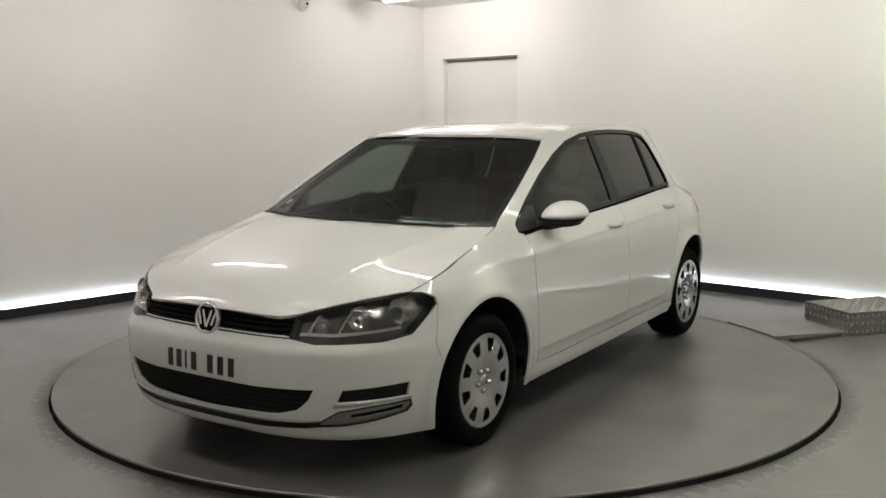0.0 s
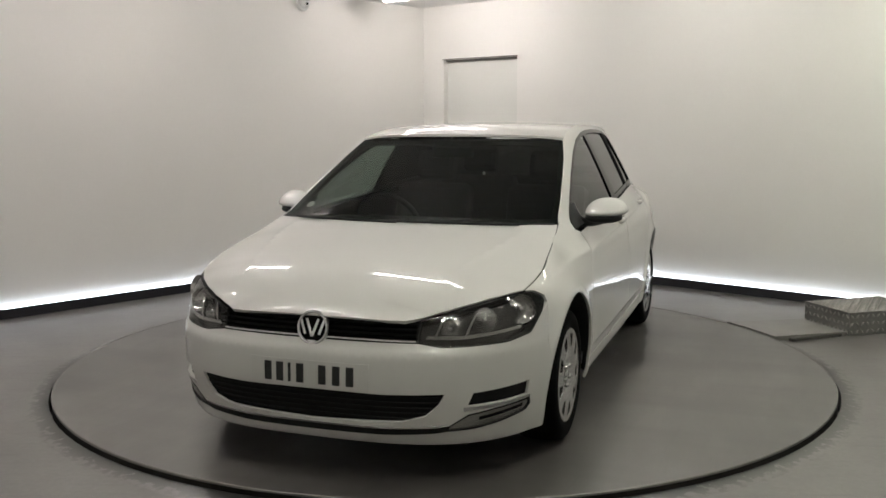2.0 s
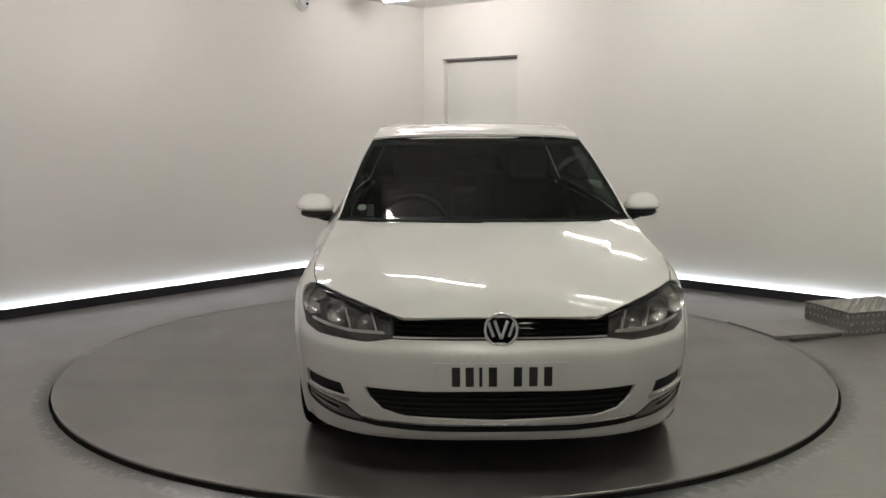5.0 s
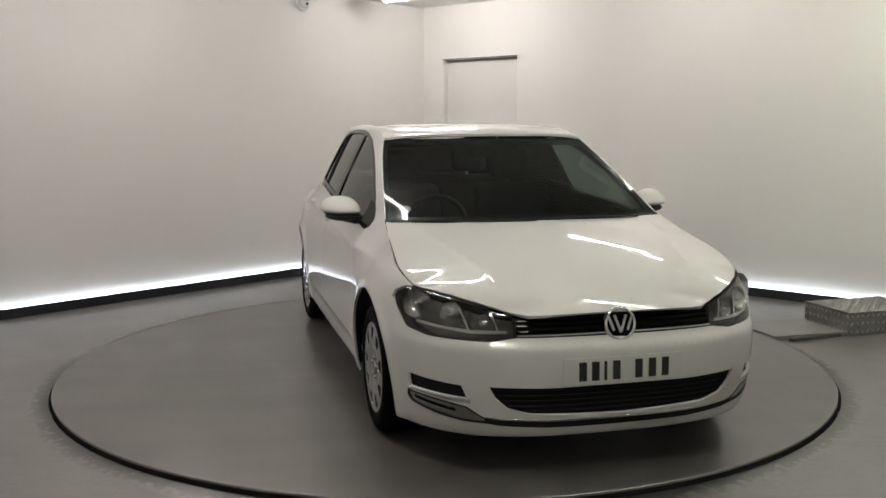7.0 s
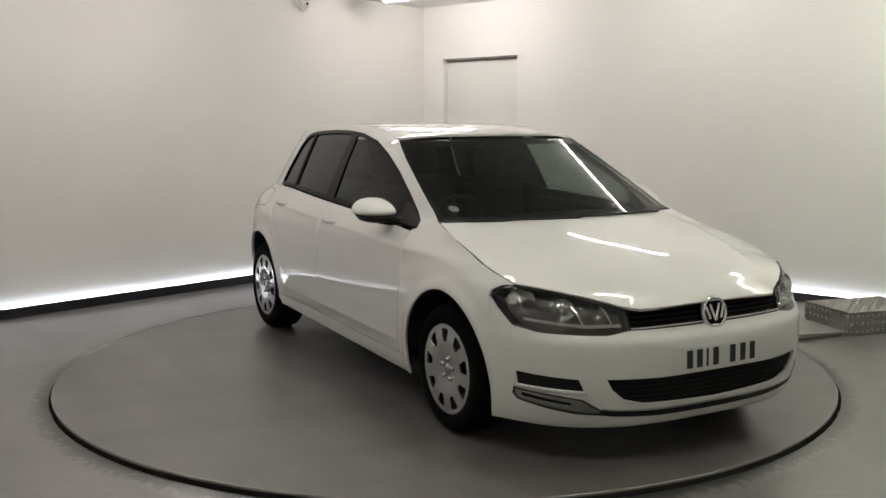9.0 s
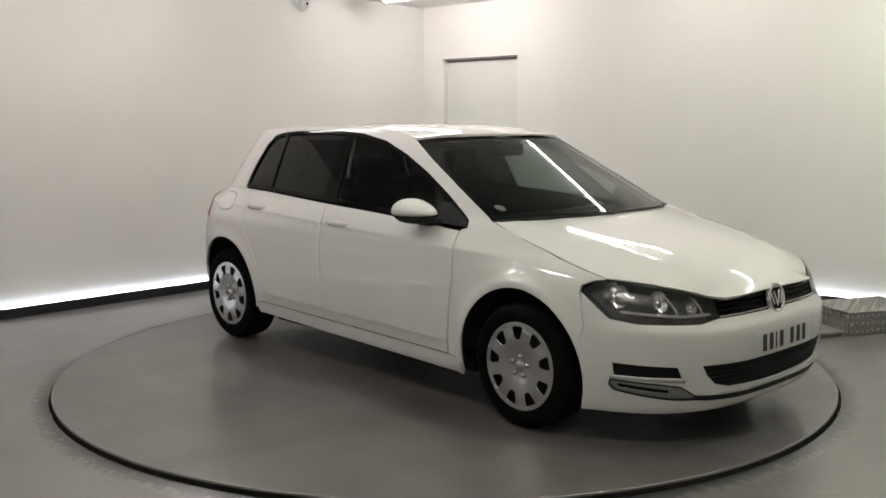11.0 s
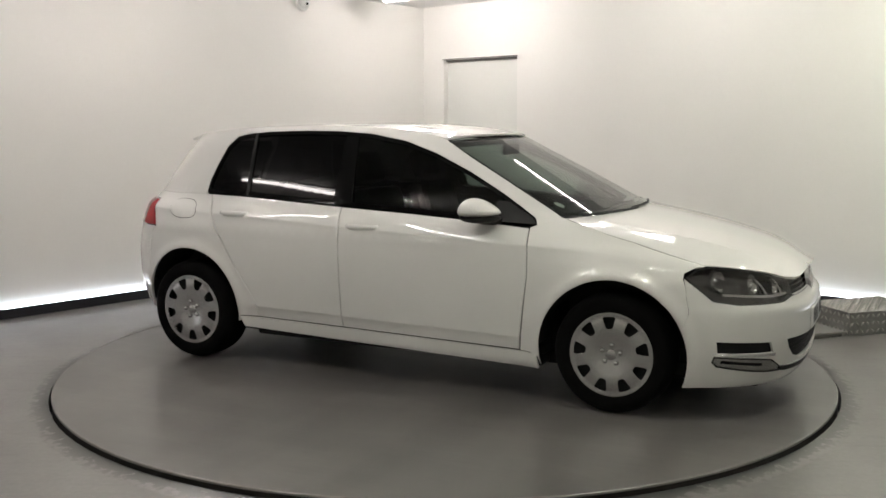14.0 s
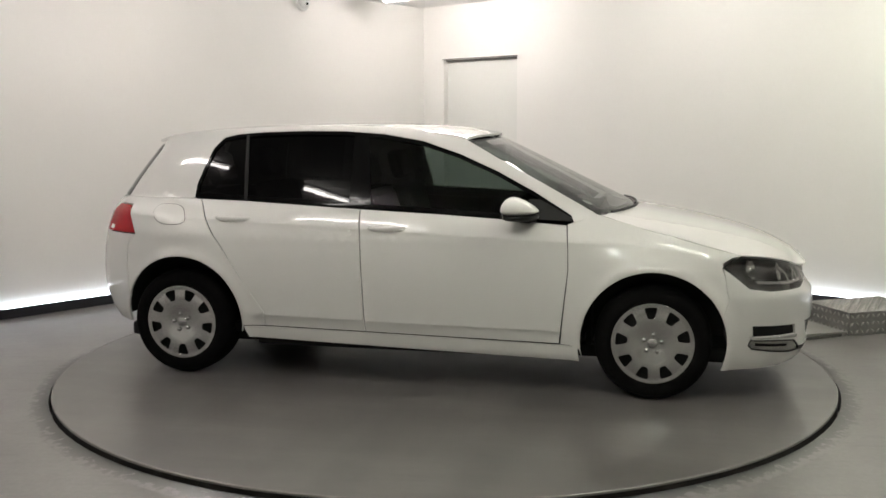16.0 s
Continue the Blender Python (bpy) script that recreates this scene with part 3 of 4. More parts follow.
def build_car_body(car):
    for side in (1, -1):
        # front wing
        seam = flank(SEAM_SIDE[::-1])
        wing = flank([(0.955, 0.925), (0.872, 0.900), (0.880, 0.79), (0.884, 0.67), (0.845, 0.277), (0.90, 0.272), (0.945, SILL_Z + 0.07)]) \
            + flank(arc(*ARCH_F, ARCH_RAD, 195, 22)) + flank([(1.685, 0.56), (1.665, 0.66), (1.653, 0.695), (1.656, 0.722), (1.700, 0.746), (1.738, 0.750)]) + seam
        skin_patch("front_wing", wing, M_WHITE, car, side=side, gap=0.0016, step=0.025, lines=CREASES[:1])
        # doors
        fd = new("front_door")
        fd.parent = car
        skin_patch("door_skin", flank([(0.868, 0.898), (0.878, 0.79), (0.882, 0.67), (0.840, 0.279), (-0.212, 0.297), (-0.226, 0.55), (-0.240, 0.80), (-0.256, 0.962), (0.20, 0.942), (0.55, 0.922)]), M_WHITE, fd, side=side, lines=CREASES)
        rd = new("rear_door")
        rd.parent = car
        skin_patch("door_skin", flank([(-0.258, 0.962), (-0.242, 0.80), (-0.228, 0.55), (-0.214, 0.297), (-0.795, 0.306), (-0.800, 0.385), (-0.915, 0.542), (-1.045, 0.740), (-1.130, 0.85), (-1.225, 1.000), (-0.941, 0.994)]), M_WHITE, rd, side=side, lines=CREASES)
        # sill
        skin_patch("sill", flank([(0.842, 0.274), (0.938, 0.268), (0.944, SILL_Z), (-0.895, 0.235), (-0.925, 0.300), (-0.79, 0.301), (-0.212, 0.292)]), M_WHITE, car, side=side)
        # pillars and roof rail in one pressing
        rail = [(x, rail_z(x)) for x in np.linspace(0.30, -1.60, 24)]
        pillar = flank(WS_EDGE + rail[1:]) + flank([(-1.620, 1.26), (-1.695, 1.16), (-1.780, 1.03), (-1.795, 0.995), (-1.50, 0.998), (-1.27, 1.003)]) \
            + flank(DLO[15::-1]) + flank([(0.872, 0.900), (0.955, 0.925)])
        skin_patch("body_side_frame", pillar, M_WHITE, car, side=side, gap=0.0)
        # rear quarter
        quarter = flank([(-1.27, 1.003), (-1.50, 0.998), (-1.795, 0.995), (-1.815, 0.955), (-1.698, 0.955), (-1.607, 0.800), (-1.66, 0.735), (-1.66, 0.55), (-1.645, 0.44)]) \
            + flank(arc(*ARCH_R, ARCH_RAD, 160, -8)) + flank([(-0.928, 0.303), (-0.795, 0.306), (-0.800, 0.390), (-0.918, 0.545), (-1.049, 0.742), (-1.134, 0.852), (-1.228, 1.0)])
        skin_patch("rear_quarter", quarter, M_WHITE, car, side=side, step=0.025, lines=CREASES[:1])
        # fuel flap on the right flank
        if side < 0:
            ell = [(-1.395 + 0.098 * math.copysign(abs(math.cos(a)) ** 0.7, math.cos(a)), 0.912 + 0.056 * math.copysign(abs(math.sin(a)) ** 0.7, math.sin(a))) for a in np.linspace(0, 2 * math.pi, 28)[:-1]]
            ell = [(x - 0.5 * (z - 0.912), z) for x, z in ell]
            skin_patch("fuel_flap_gap", flank(ell), M_BLACK, car, side=side, gap=0, thick=0, off=0.0012)
            skin_patch("fuel_flap", flank(ell), M_WHITE, car, side=side, gap=0.0035, thick=0.002, off=0.0032)
        # door glass and black surrounds
        inner = shrink(flank(DLO), 0.020)
        skin_patch("window_surround", flank(DLO), M_GLOSSBLACK, car, side=side, gap=0.0, thick=0.01, off=-0.002, holes=[inner], label="gloss black window surround")
        divs = [[(-0.20, 0.975), (-0.325, 0.975), (-0.345, 1.378), (-0.265, 1.378)], [(-0.934, 0.99), (-0.952, 0.99), (-1.012, 1.372), (-0.994, 1.372)]]
        skin_patch("centre_pillar_cover", flank(divs[0]), M_GLOSSBLACK, car, side=side, gap=0, thick=0.01, off=-0.004, label="gloss black pillar cover")
        skin_patch("quarter_divider", flank(divs[1]), M_BLACK, rd, side=side, gap=0, thick=0.01, off=-0.001)
        skin_patch("mirror_sail", flank([(0.895, 0.916), (0.88, 0.938), (0.72, 1.022), (0.66, 1.022), (0.68, 0.926)]), M_BLACK, fd, side=side, gap=0, thick=0.01, off=0.001)

        front_pane = clip_x(DLO_IN, -0.262, 0.80)
        rear_pane = clip_x(DLO_IN, -0.955, -0.262)
        quarter_pane = clip_x(DLO_IN, -1.3, -0.955)
        for nm, poly, g, own in (("window_glass", front_pane, G_FRONT, fd), ("window_glass", rear_pane, G_REAR, rd), ("quarter_glass", quarter_pane, G_REAR, car)):
            skin_patch(nm, flank(poly), g, own, side=side, gap=0, thick=0, off=-0.012)
        # door handles
        for own, hx, hz in ((fd, -0.095, 0.862), (rd, -0.995, 0.898)):
            bm = bmesh.new()
            n = 14
            rings = []
            for i in range(n + 1):
                t = i / n
                x = hx + 0.105 - 0.21 * t
                base = skin(s_of_x(x, hz), hz)
                bulge = 0.024 * (1 - abs(2 * t - 1) ** 3.0) + 0.002
                hh = 0.013 + 0.004 * math.sin(math.pi * t)
                rings.append([bm.verts.new((x, side * (base.y + bulge - 0.010 * (abs(math.sin(a)))), hz + hh * math.sin(a))) if math.cos(a) >= 0 else bm.verts.new((x, side * (base.y + bulge - 0.016), hz + hh * math.sin(a))) for a in np.linspace(0, 2 * math.pi, 11)[:-1]])
            for a, b in zip(rings, rings[1:]):
                for k in range(10):
                    bm.faces.new((a[k], a[(k + 1) % 10], b[(k + 1) % 10], b[k]))
            bm.faces.new(rings[0])
            bm.faces.new(rings[-1])
            bmesh.ops.recalc_face_normals(bm, faces=bm.faces)
            part("door_handle", bm, M_WHITE, own, smooth=True)

    # nose pieces, each in one pressing across the car
    front_pieces(car)
    tail_pieces(car)


def clip_x(poly, x0, x1):
    for lim, keep in ((x0, 1), (x1, -1)):
        out = []
        for a, b in zip(poly, poly[1:] + poly[:1]):
            ia, ib = (a[0] - lim) * keep >= 0, (b[0] - lim) * keep >= 0
            if ia:
                out.append(a)
            if ia != ib:
                t = (lim - a[0]) / (b[0] - a[0])
                out.append((lim, a[1] + t * (b[1] - a[1])))
        poly = out
    return poly


DLO_IN = shrink(DLO, 0.012)


# both halves of a piece that crosses the middle of the car are one mesh: s may be negative
def skin_full(s, z):
    p = skin(abs(s), z)
    return Vector((p.x, -p.y, p.z)) if s < 0 else p


def skin_full_normal(s, z):
    n = skin_normal(abs(s), z)
    if abs(s) < 0.006:
        n = Vector((n.x, 0, n.z)).normalized()
    return Vector((n.x, -n.y, n.z)) if s < 0 else n


def tail_full(s, z):
    p = skin(S_END - abs(s), z)
    return Vector((p.x, -p.y, p.z)) if s < 0 else p


def tail_full_normal(s, z):
    n = skin_normal(S_END - abs(s), z)
    if abs(s) < 0.006:
        n = Vector((n.x, 0, n.z)).normalized()
    return Vector((n.x, -n.y, n.z)) if s < 0 else n


def mirrored(half):
    """A whole outline from its left half, which runs from the middle line to the middle line."""
    return half + [(-s, z) for s, z in half[::-1]]


def front_pieces(car):
    def full(name, half, material, **kw):
        return patch(name, mirrored(half), skin_full, skin_full_normal, material, car, **kw)

    low_grille = nose([(0.0, 0.392), (0.30, 0.388), (0.545, 0.392), (0.52, 0.345), (0.47, 0.300), (0.38, 0.276), (0.0, 0.262)])
    arch_front = arc(*ARCH_F, ARCH_RAD, 22, -22, 8)
    side_cut = flank([(1.657, 0.697), (1.667, 0.655), (1.687, 0.56)] + arch_front)
    top = nose([(0.0, 0.582), (0.25, 0.583), (0.43, 0.583)]) + LAMP[8:]
    bumper = top + side_cut + nose([(0.78, 0.168), (0.60, 0.170), (0.30, 0.172), (0.0, 0.172)])
    hole = mirrored_hole(low_grille)
    holes = [hole] + [[(k * s, z) for s, z in f] for k in (1, -1) for f in (FOG, FOG_TOP)]
    b = patch("front_bumper", mirrored_half(bumper), skin_full, skin_full_normal, M_WHITE, car, holes=holes, gap=0.0008, step=0.02, edge=0.012)
    # openings: dark mesh set back
    patch("lower_grille", shrink(hole, -0.012), skin_full, skin_full_normal, M_BLACK, b, gap=0, thick=0, off=-0.022, label="black lower grille mesh")
    for k in range(5):
        z = 0.285 + 0.022 * k
        bm = tube([skin_full(s, z) - skin_full_normal(s, z) * 0.014 for s in np.linspace(-0.56, 0.56, 25)], 0.0035, 6)
        part("grille_bar", bm, M_BLACK, b)
    # splitter line: black with a bright trim above it
    for k in (1, -1):
        for f in (FOG, FOG_TOP):
            skin_patch("fog_recess", shrink(f, -0.010), M_BLACK, b, side=k, gap=0, thick=0, off=-0.020, label="black fog lamp recess")
        skin_patch("fog_trim", FOG, M_BLACK, b, side=k, gap=0, thick=0.012, off=0.0015, holes=[shrink(FOG, 0.0050)], label="black fog lamp surround")
        slot = [(s_of_y(0.655, 0.276), 0.270), (s_of_x(1.83, 0.300), 0.293), (s_of_x(1.83, 0.300), 0.308), (s_of_y(0.655, 0.276), 0.286)]
        skin_patch("fog_insert", shrink(FOG, 0.0055), M_SATIN, b, side=k, gap=0, thick=0.008, off=-0.004, holes=[slot], label="satin silver slotted insert")
        skin_patch("fog_ledge", [(s_of_y(0.606, 0.330), 0.3165), (s_of_x(1.800, 0.335), 0.331), (s_of_x(1.800, 0.335), 0.3395), (s_of_y(0.606, 0.330), 0.333)], M_CHROME, b, side=k, gap=0, thick=0.008, off=0.002)
    strip = nose([(0.0, 0.243), (0.30, 0.244), (0.50, 0.252), (0.55, 0.258), (0.55, 0.236), (0.50, 0.228), (0.30, 0.218), (0.0, 0.216)])
    full("splitter", strip, M_BLACK, gap=0, thick=0.006, off=0.002, label="black splitter strip")
    trim = nose([(0.0, 0.252), (0.30, 0.253), (0.50, 0.260), (0.55, 0.266), (0.55, 0.259), (0.50, 0.253), (0.30, 0.245), (0.0, 0.244)])
    full("splitter_trim", trim, M_CHROME, gap=0, thick=0.006, off=0.003, label="thin bright trim strip")
    # upper grille
    g = nose([(0.0, 0.664), (0.25, 0.665), (0.432, 0.669), (0.425, 0.585), (0.25, 0.585), (0.0, 0.584)])
    gr = full("radiator_grille", g, M_BLACK, gap=0.001, thick=0.01, off=-0.022, label="gloss black radiator grille")
    for z in (0.606, 0.628, 0.648):
        bm = bmesh.new()
        tube([skin_full(s, z) - skin_full_normal(s, z) * 0.012 for s in np.linspace(-0.425, 0.425, 21)], 0.006, 6, bm)
        part("grille_bar", bm, M_GLOSSBLACK, gr)
    t = nose([(0.0, 0.5945), (0.25, 0.5945), (0.425, 0.5935), (0.425, 0.5885), (0.25, 0.5895), (0.0, 0.5895)])
    patch("grille_trim", mirrored(t), skin_full, skin_full_normal, M_CHROME, gr, gap=0, thick=0.006, off=0.001, label="thin chrome trim")
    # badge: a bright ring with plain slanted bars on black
    p = skin_full(0, 0.624)
    m = basis(p + Vector((0.006, 0, 0)), Vector((0, 1, 0)), Vector((-0.18, 0, 0.98)).normalized(), Vector((0.98, 0, 0.18)).normalized())
    badge = part("badge", lathe([(0.0, 0.004), (0.060, 0.004), (0.064, 0.0), (0.064, -0.03)], 40, m), M_GLOSSBLACK, car, "round chrome maker's badge")
    part("badge_ring", lathe([(0.056, 0.003), (0.058, 0.010), (0.064, 0.012), (0.069, 0.008), (0.071, -0.01)], 40, m), M_CHROME, badge, smooth=True)
    for lean, x in ((20, -0.040), (20, -0.013), (-20, 0.013), (-20, 0.040)):
        part("badge_bar", boxed((-0.0062, -0.038 if abs(x) < 0.02 else -0.030, 0.002), (0.0062, 0.038 if abs(x) < 0.02 else 0.034, 0.010), 0.002, m @ pose(x, 0, 0, 0, 0, lean)), M_CHROME, badge)
    # number plate: a curved board with plain bars
    pl = new("number_plate")
    pl.parent = car
    tagged(pl, "white number plate with black characters")
    board = nose([(0.0, 0.502), (0.258, 0.502), (0.258, 0.392), (0.0, 0.392)])
    patch("plate_board", mirrored(board), skin_full, skin_full_normal, M_PLATEBG, pl, gap=0, thick=0.003, off=0.005)
    for x in (-0.178, -0.125, -0.082, -0.035, 0.062, 0.122, 0.180):
        w = 0.006 if x == -0.082 else 0.016
        q = [(x - w, 0.411), (x + w, 0.411), (x + w, 0.487), (x - w, 0.487)]
        patch("character_bar", q, skin_full, skin_full_normal, M_INK, pl, gap=0, thick=0.001, off=0.0066)
    # headlights
    for k in (1, -1):
        hl = new("headlight")
        hl.parent = car
        tagged(hl, "clear headlight with dark housing and bright reflectors")
        skin_patch("housing", LAMP, M_LAMPDARK, hl, side=k, gap=0.001, thick=0.0, off=-0.045)
        skin_patch("bezel", LAMP, M_BLACK, hl, side=k, gap=0.0015, thick=0.05, off=-0.003, holes=[shrink(LAMP, 0.0035)])
        skin_patch("lens", LAMP, G_LENS, hl, side=k, gap=0.002, thick=0.0, off=-0.001)
        for (u, v, r) in ((s_of_x(1.80, 0.692), 0.692, 0.060), (s_of_y(0.665, 0.668), 0.668, 0.050), (s_of_y(0.545, 0.640), 0.640, 0.034)):
            o, nn = skin(u, v), skin_normal(u, v)
            o, nn = Vector((o.x, k * o.y, o.z)), Vector((nn.x, k * nn.y, nn.z))
            d = (nn + Vector((1.2, 0, 0))).normalized()
            mm = basis(o - nn * 0.016, Vector((0, 0, 1)).cross(d).normalized(), d.cross(Vector((0, 0, 1)).cross(d)).normalized(), d)
            part("reflector", lathe([(0.0, -0.03), (r * 0.5, -0.024), (r * 0.85, -0.010), (r, 0.0)], 28, mm), M_AMBER, hl, "bright bowl reflector", smooth=True)
            part("bulb", lathe([(0.0, 0.004), (0.008, 0.002), (0.011, -0.006), (0.011, -0.025)], 16, mm), M_CHROME, hl, smooth=True)
        for y0, y1 in ((0.60, 0.625), (0.49, 0.515)):
            fin = [(s_of_y(y0, 0.60), 0.598), (s_of_y(y0 + 0.008, 0.60), 0.598), (s_of_y(y1 + 0.008, 0.69), 0.690), (s_of_y(y1, 0.69), 0.690)]
            skin_patch("lamp_fin", fin, M_AMBER, hl, side=k, gap=0, thick=0.02, off=-0.016)
        st = [(s_of_y(0.46, 0.600), 0.600), (s_of_y(0.60, 0.597), 0.597), (s_of_x(1.83, 0.617), 0.617), (s_of_x(1.83, 0.628), 0.628), (s_of_y(0.60, 0.610), 0.610), (s_of_y(0.47, 0.612), 0.612)]
        skin_patch("lamp_strip", st, M_AMBER, hl, side=k, gap=0, thick=0.01, off=-0.010)


# headlight outline on the skin: outer rear corner, along the top to the grille, and back below
LAMP = [(s_of_x(1.662, 0.706), 0.706), (s_of_x(1.705, 0.742), 0.742), (s_of_x(1.745, 0.747), 0.747)] + [(s_of_y(y, z - 0.003), z - 0.003) for y, z in SEAM_NOSE] \
    + [(s_of_y(0.425, 0.582), 0.582), (s_of_y(0.53, 0.568), 0.568), (s_of_x(1.90, 0.572), 0.572), (s_of_x(1.79, 0.590), 0.590), (s_of_x(1.70, 0.664), 0.664)]
FOG_TOP = [(s_of_y(0.640, 0.390), 0.390), (s_of_x(1.810, 0.402), 0.402), (s_of_x(1.815, 0.342), 0.342), (s_of_y(0.618, 0.336), 0.336)]
FOG = [(s_of_y(0.62, 0.303), 0.303), (s_of_y(0.70, 0.316), 0.316), (s_of_x(1.800, 0.328), 0.328), (s_of_x(1.790, 0.300), 0.300), (s_of_x(1.81, 0.276), 0.276), (s_of_y(0.72, 0.254), 0.254), (s_of_y(0.63, 0.238), 0.238), (s_of_y(0.545, 0.234), 0.234), (s_of_y(0.545, 0.254), 0.254)]


def mirrored_half(half):
    return half + [(-s, z) for s, z in half[::-1] if s > 1e-4]


def mirrored_hole(half):
    return [p for p in half] + [(-s, z) for s, z in half[::-1] if s > 1e-4]


def tail_pieces(car):
    def at(pts):
        return [(S_END - s, z) for s, z in pts]
    lamp = [(s_of_x(-1.700, 0.950), 0.950), (s_of_x(-1.672, 0.905), 0.905), (s_of_x(-1.610, 0.803), 0.803), (s_of_x(-1.80, 0.800), 0.800), (s_of_y(0.60, 0.80, True), 0.80), (s_of_y(0.58, 0.94, True), 0.94), (s_of_x(-1.815, 0.952), 0.952)]
    for k in (1, -1):
        tl = skin_patch("tail_light", lamp, M_RED, car, side=k, gap=0.002, thick=0.02, off=0.004, label="red tail light")
        skin_patch("lamp_backing", shrink(lamp, -0.012), M_INNER, tl, side=k, gap=0, thick=0, off=-0.024)
        u0 = s_of_x(-1.80, 0.82)
        skin_patch("reversing_lens", [(u0, 0.812), (u0 + 0.05, 0.812), (u0 + 0.05, 0.836), (u0 + 0.004, 0.834)], M_PLATEBG, tl, side=k, gap=0, thick=0.002, off=0.0065, label="clear reversing lens")
    cut = at(flank([(-1.662, 0.735), (-1.664, 0.55), (-1.648, 0.44)] + arc(*ARCH_R, ARCH_RAD, 160, 186, 6)))
    bump = [(0.0, 0.70)] + [(S_END - s_of_y(0.55, 0.70, True), 0.70), (S_END - s_of_y(0.645, 0.74, True), 0.74), (S_END - s_of_y(0.645, 0.797, True), 0.797), (S_END - s_of_x(-1.612, 0.797), 0.797)] + cut + [(S_END - s_of_y(0.70, 0.277, True), 0.277), (S_END - s_of_y(0.4, 0.27, True), 0.27), (0.0, 0.27)]
    patch("rear_bumper", mirrored_half(bump), tail_full, tail_full_normal, M_WHITE, car)
    gate = [(0.0, 0.985), (S_END - s_of_y(0.5, 0.985, True), 0.985), (S_END - s_of_x(-1.797, 0.992), 0.992), (S_END - s_of_x(-1.817, 0.958), 0.958), (S_END - s_of_y(0.575, 0.945, True), 0.945), (S_END - s_of_y(0.595, 0.80, True), 0.80),
            (S_END - s_of_y(0.64, 0.797, True), 0.797), (S_END - s_of_y(0.64, 0.74, True), 0.74), (S_END - s_of_y(0.55, 0.705, True), 0.705), (0.0, 0.705)]
    tg = patch("tailgate", mirrored_half(gate), tail_full, tail_full_normal, M_WHITE, car)
    rg = [(0.0, 1.300), (S_END - s_of_x(-1.640, 1.270), 1.300), (S_END - s_of_x(-1.623, 1.258), 1.258), (S_END - s_of_x(-1.698, 1.16), 1.16), (S_END - s_of_x(-1.783, 1.03), 1.03), (S_END - s_of_x(-1.797, 0.997), 0.997), (0.0, 0.990)]
    patch("rear_glass", mirrored_half(rg), tail_full, tail_full_normal, G_REAR, tg, gap=0.012, thick=0, off=-0.004)
    patch("rear_glass_surround", mirrored_half(rg), tail_full, tail_full_normal, M_GLOSSBLACK, tg, gap=0.001, thick=0.01, off=-0.002, holes=[shrink(mirrored_half(rg), 0.04)])


# bonnet, roof and windscreen
bonnet_mid = curve([1.0, 1.15, 1.40, 1.70, 1.95, 2.06, 2.11, 2.135, 2.2], [0.972, 0.957, 0.917, 0.858, 0.784, 0.732, 0.696, 0.668, 0.60])


def bonnet(x, y):
    zm, zs, ys = bonnet_mid(x), seam_z(x), seam_y(x)
    q = abs(y) / ys
    z = zm - (zm - zs) * q ** 2.6
    # the two shallow swages
    d = abs(y) - (0.600 - 0.16 * smooth(1.1, 2.1, x))
    z += 0.0055 * (math.exp(d / 0.05) if d < 0 else math.exp(-d / 0.035)) * smooth(1.05, 1.35, x) * (1 - smooth(1.80, 2.05, x))
    return Vector((x, y, z))


def surface_normal(f):
    def n(u, v):
        e = 0.004
        a = f(u + e, v) - f(u - e, v)
        b = f(u, v + e) - f(u, v - e)
        return a.cross(b).normalized()
    return n


roof_mid = curve([-1.80, -1.65, -1.45, -1.15, -0.75, -0.35, 0.0, 0.2, 0.42], [1.335, 1.362, 1.385, 1.407, 1.422, 1.427, 1.418, 1.398, 1.352])


def roof_edge_y(x):
    z = rail_z(x)
    return half_width(x, z) if x > X_R0 else skin(s_of_x(x, z), z).y


def roof(x, y):
    ye = roof_edge_y(x)
    q = min(abs(y) / ye, 1.2)
    return Vector((x, y, rail_z(x) + (roof_mid(x) - rail_z(x)) * (1 - q ** 2.4)))


def windscreen(q, z):
    """q from -1 to 1 across, z the height at its edge."""
    t = (z - 0.955) / (1.333 - 0.955)
    xe = 1.010 + (0.30 - 1.010) * t
    ye = half_width(xe, z)
    bow = (0.186 - 0.116 * t) * (1 - abs(q) ** 2.2)
    return Vector((xe + bow, q * ye, z - 0.006 * (1 - q * q) * (1 - t) + 0.012 * t * (1 - q * q)))


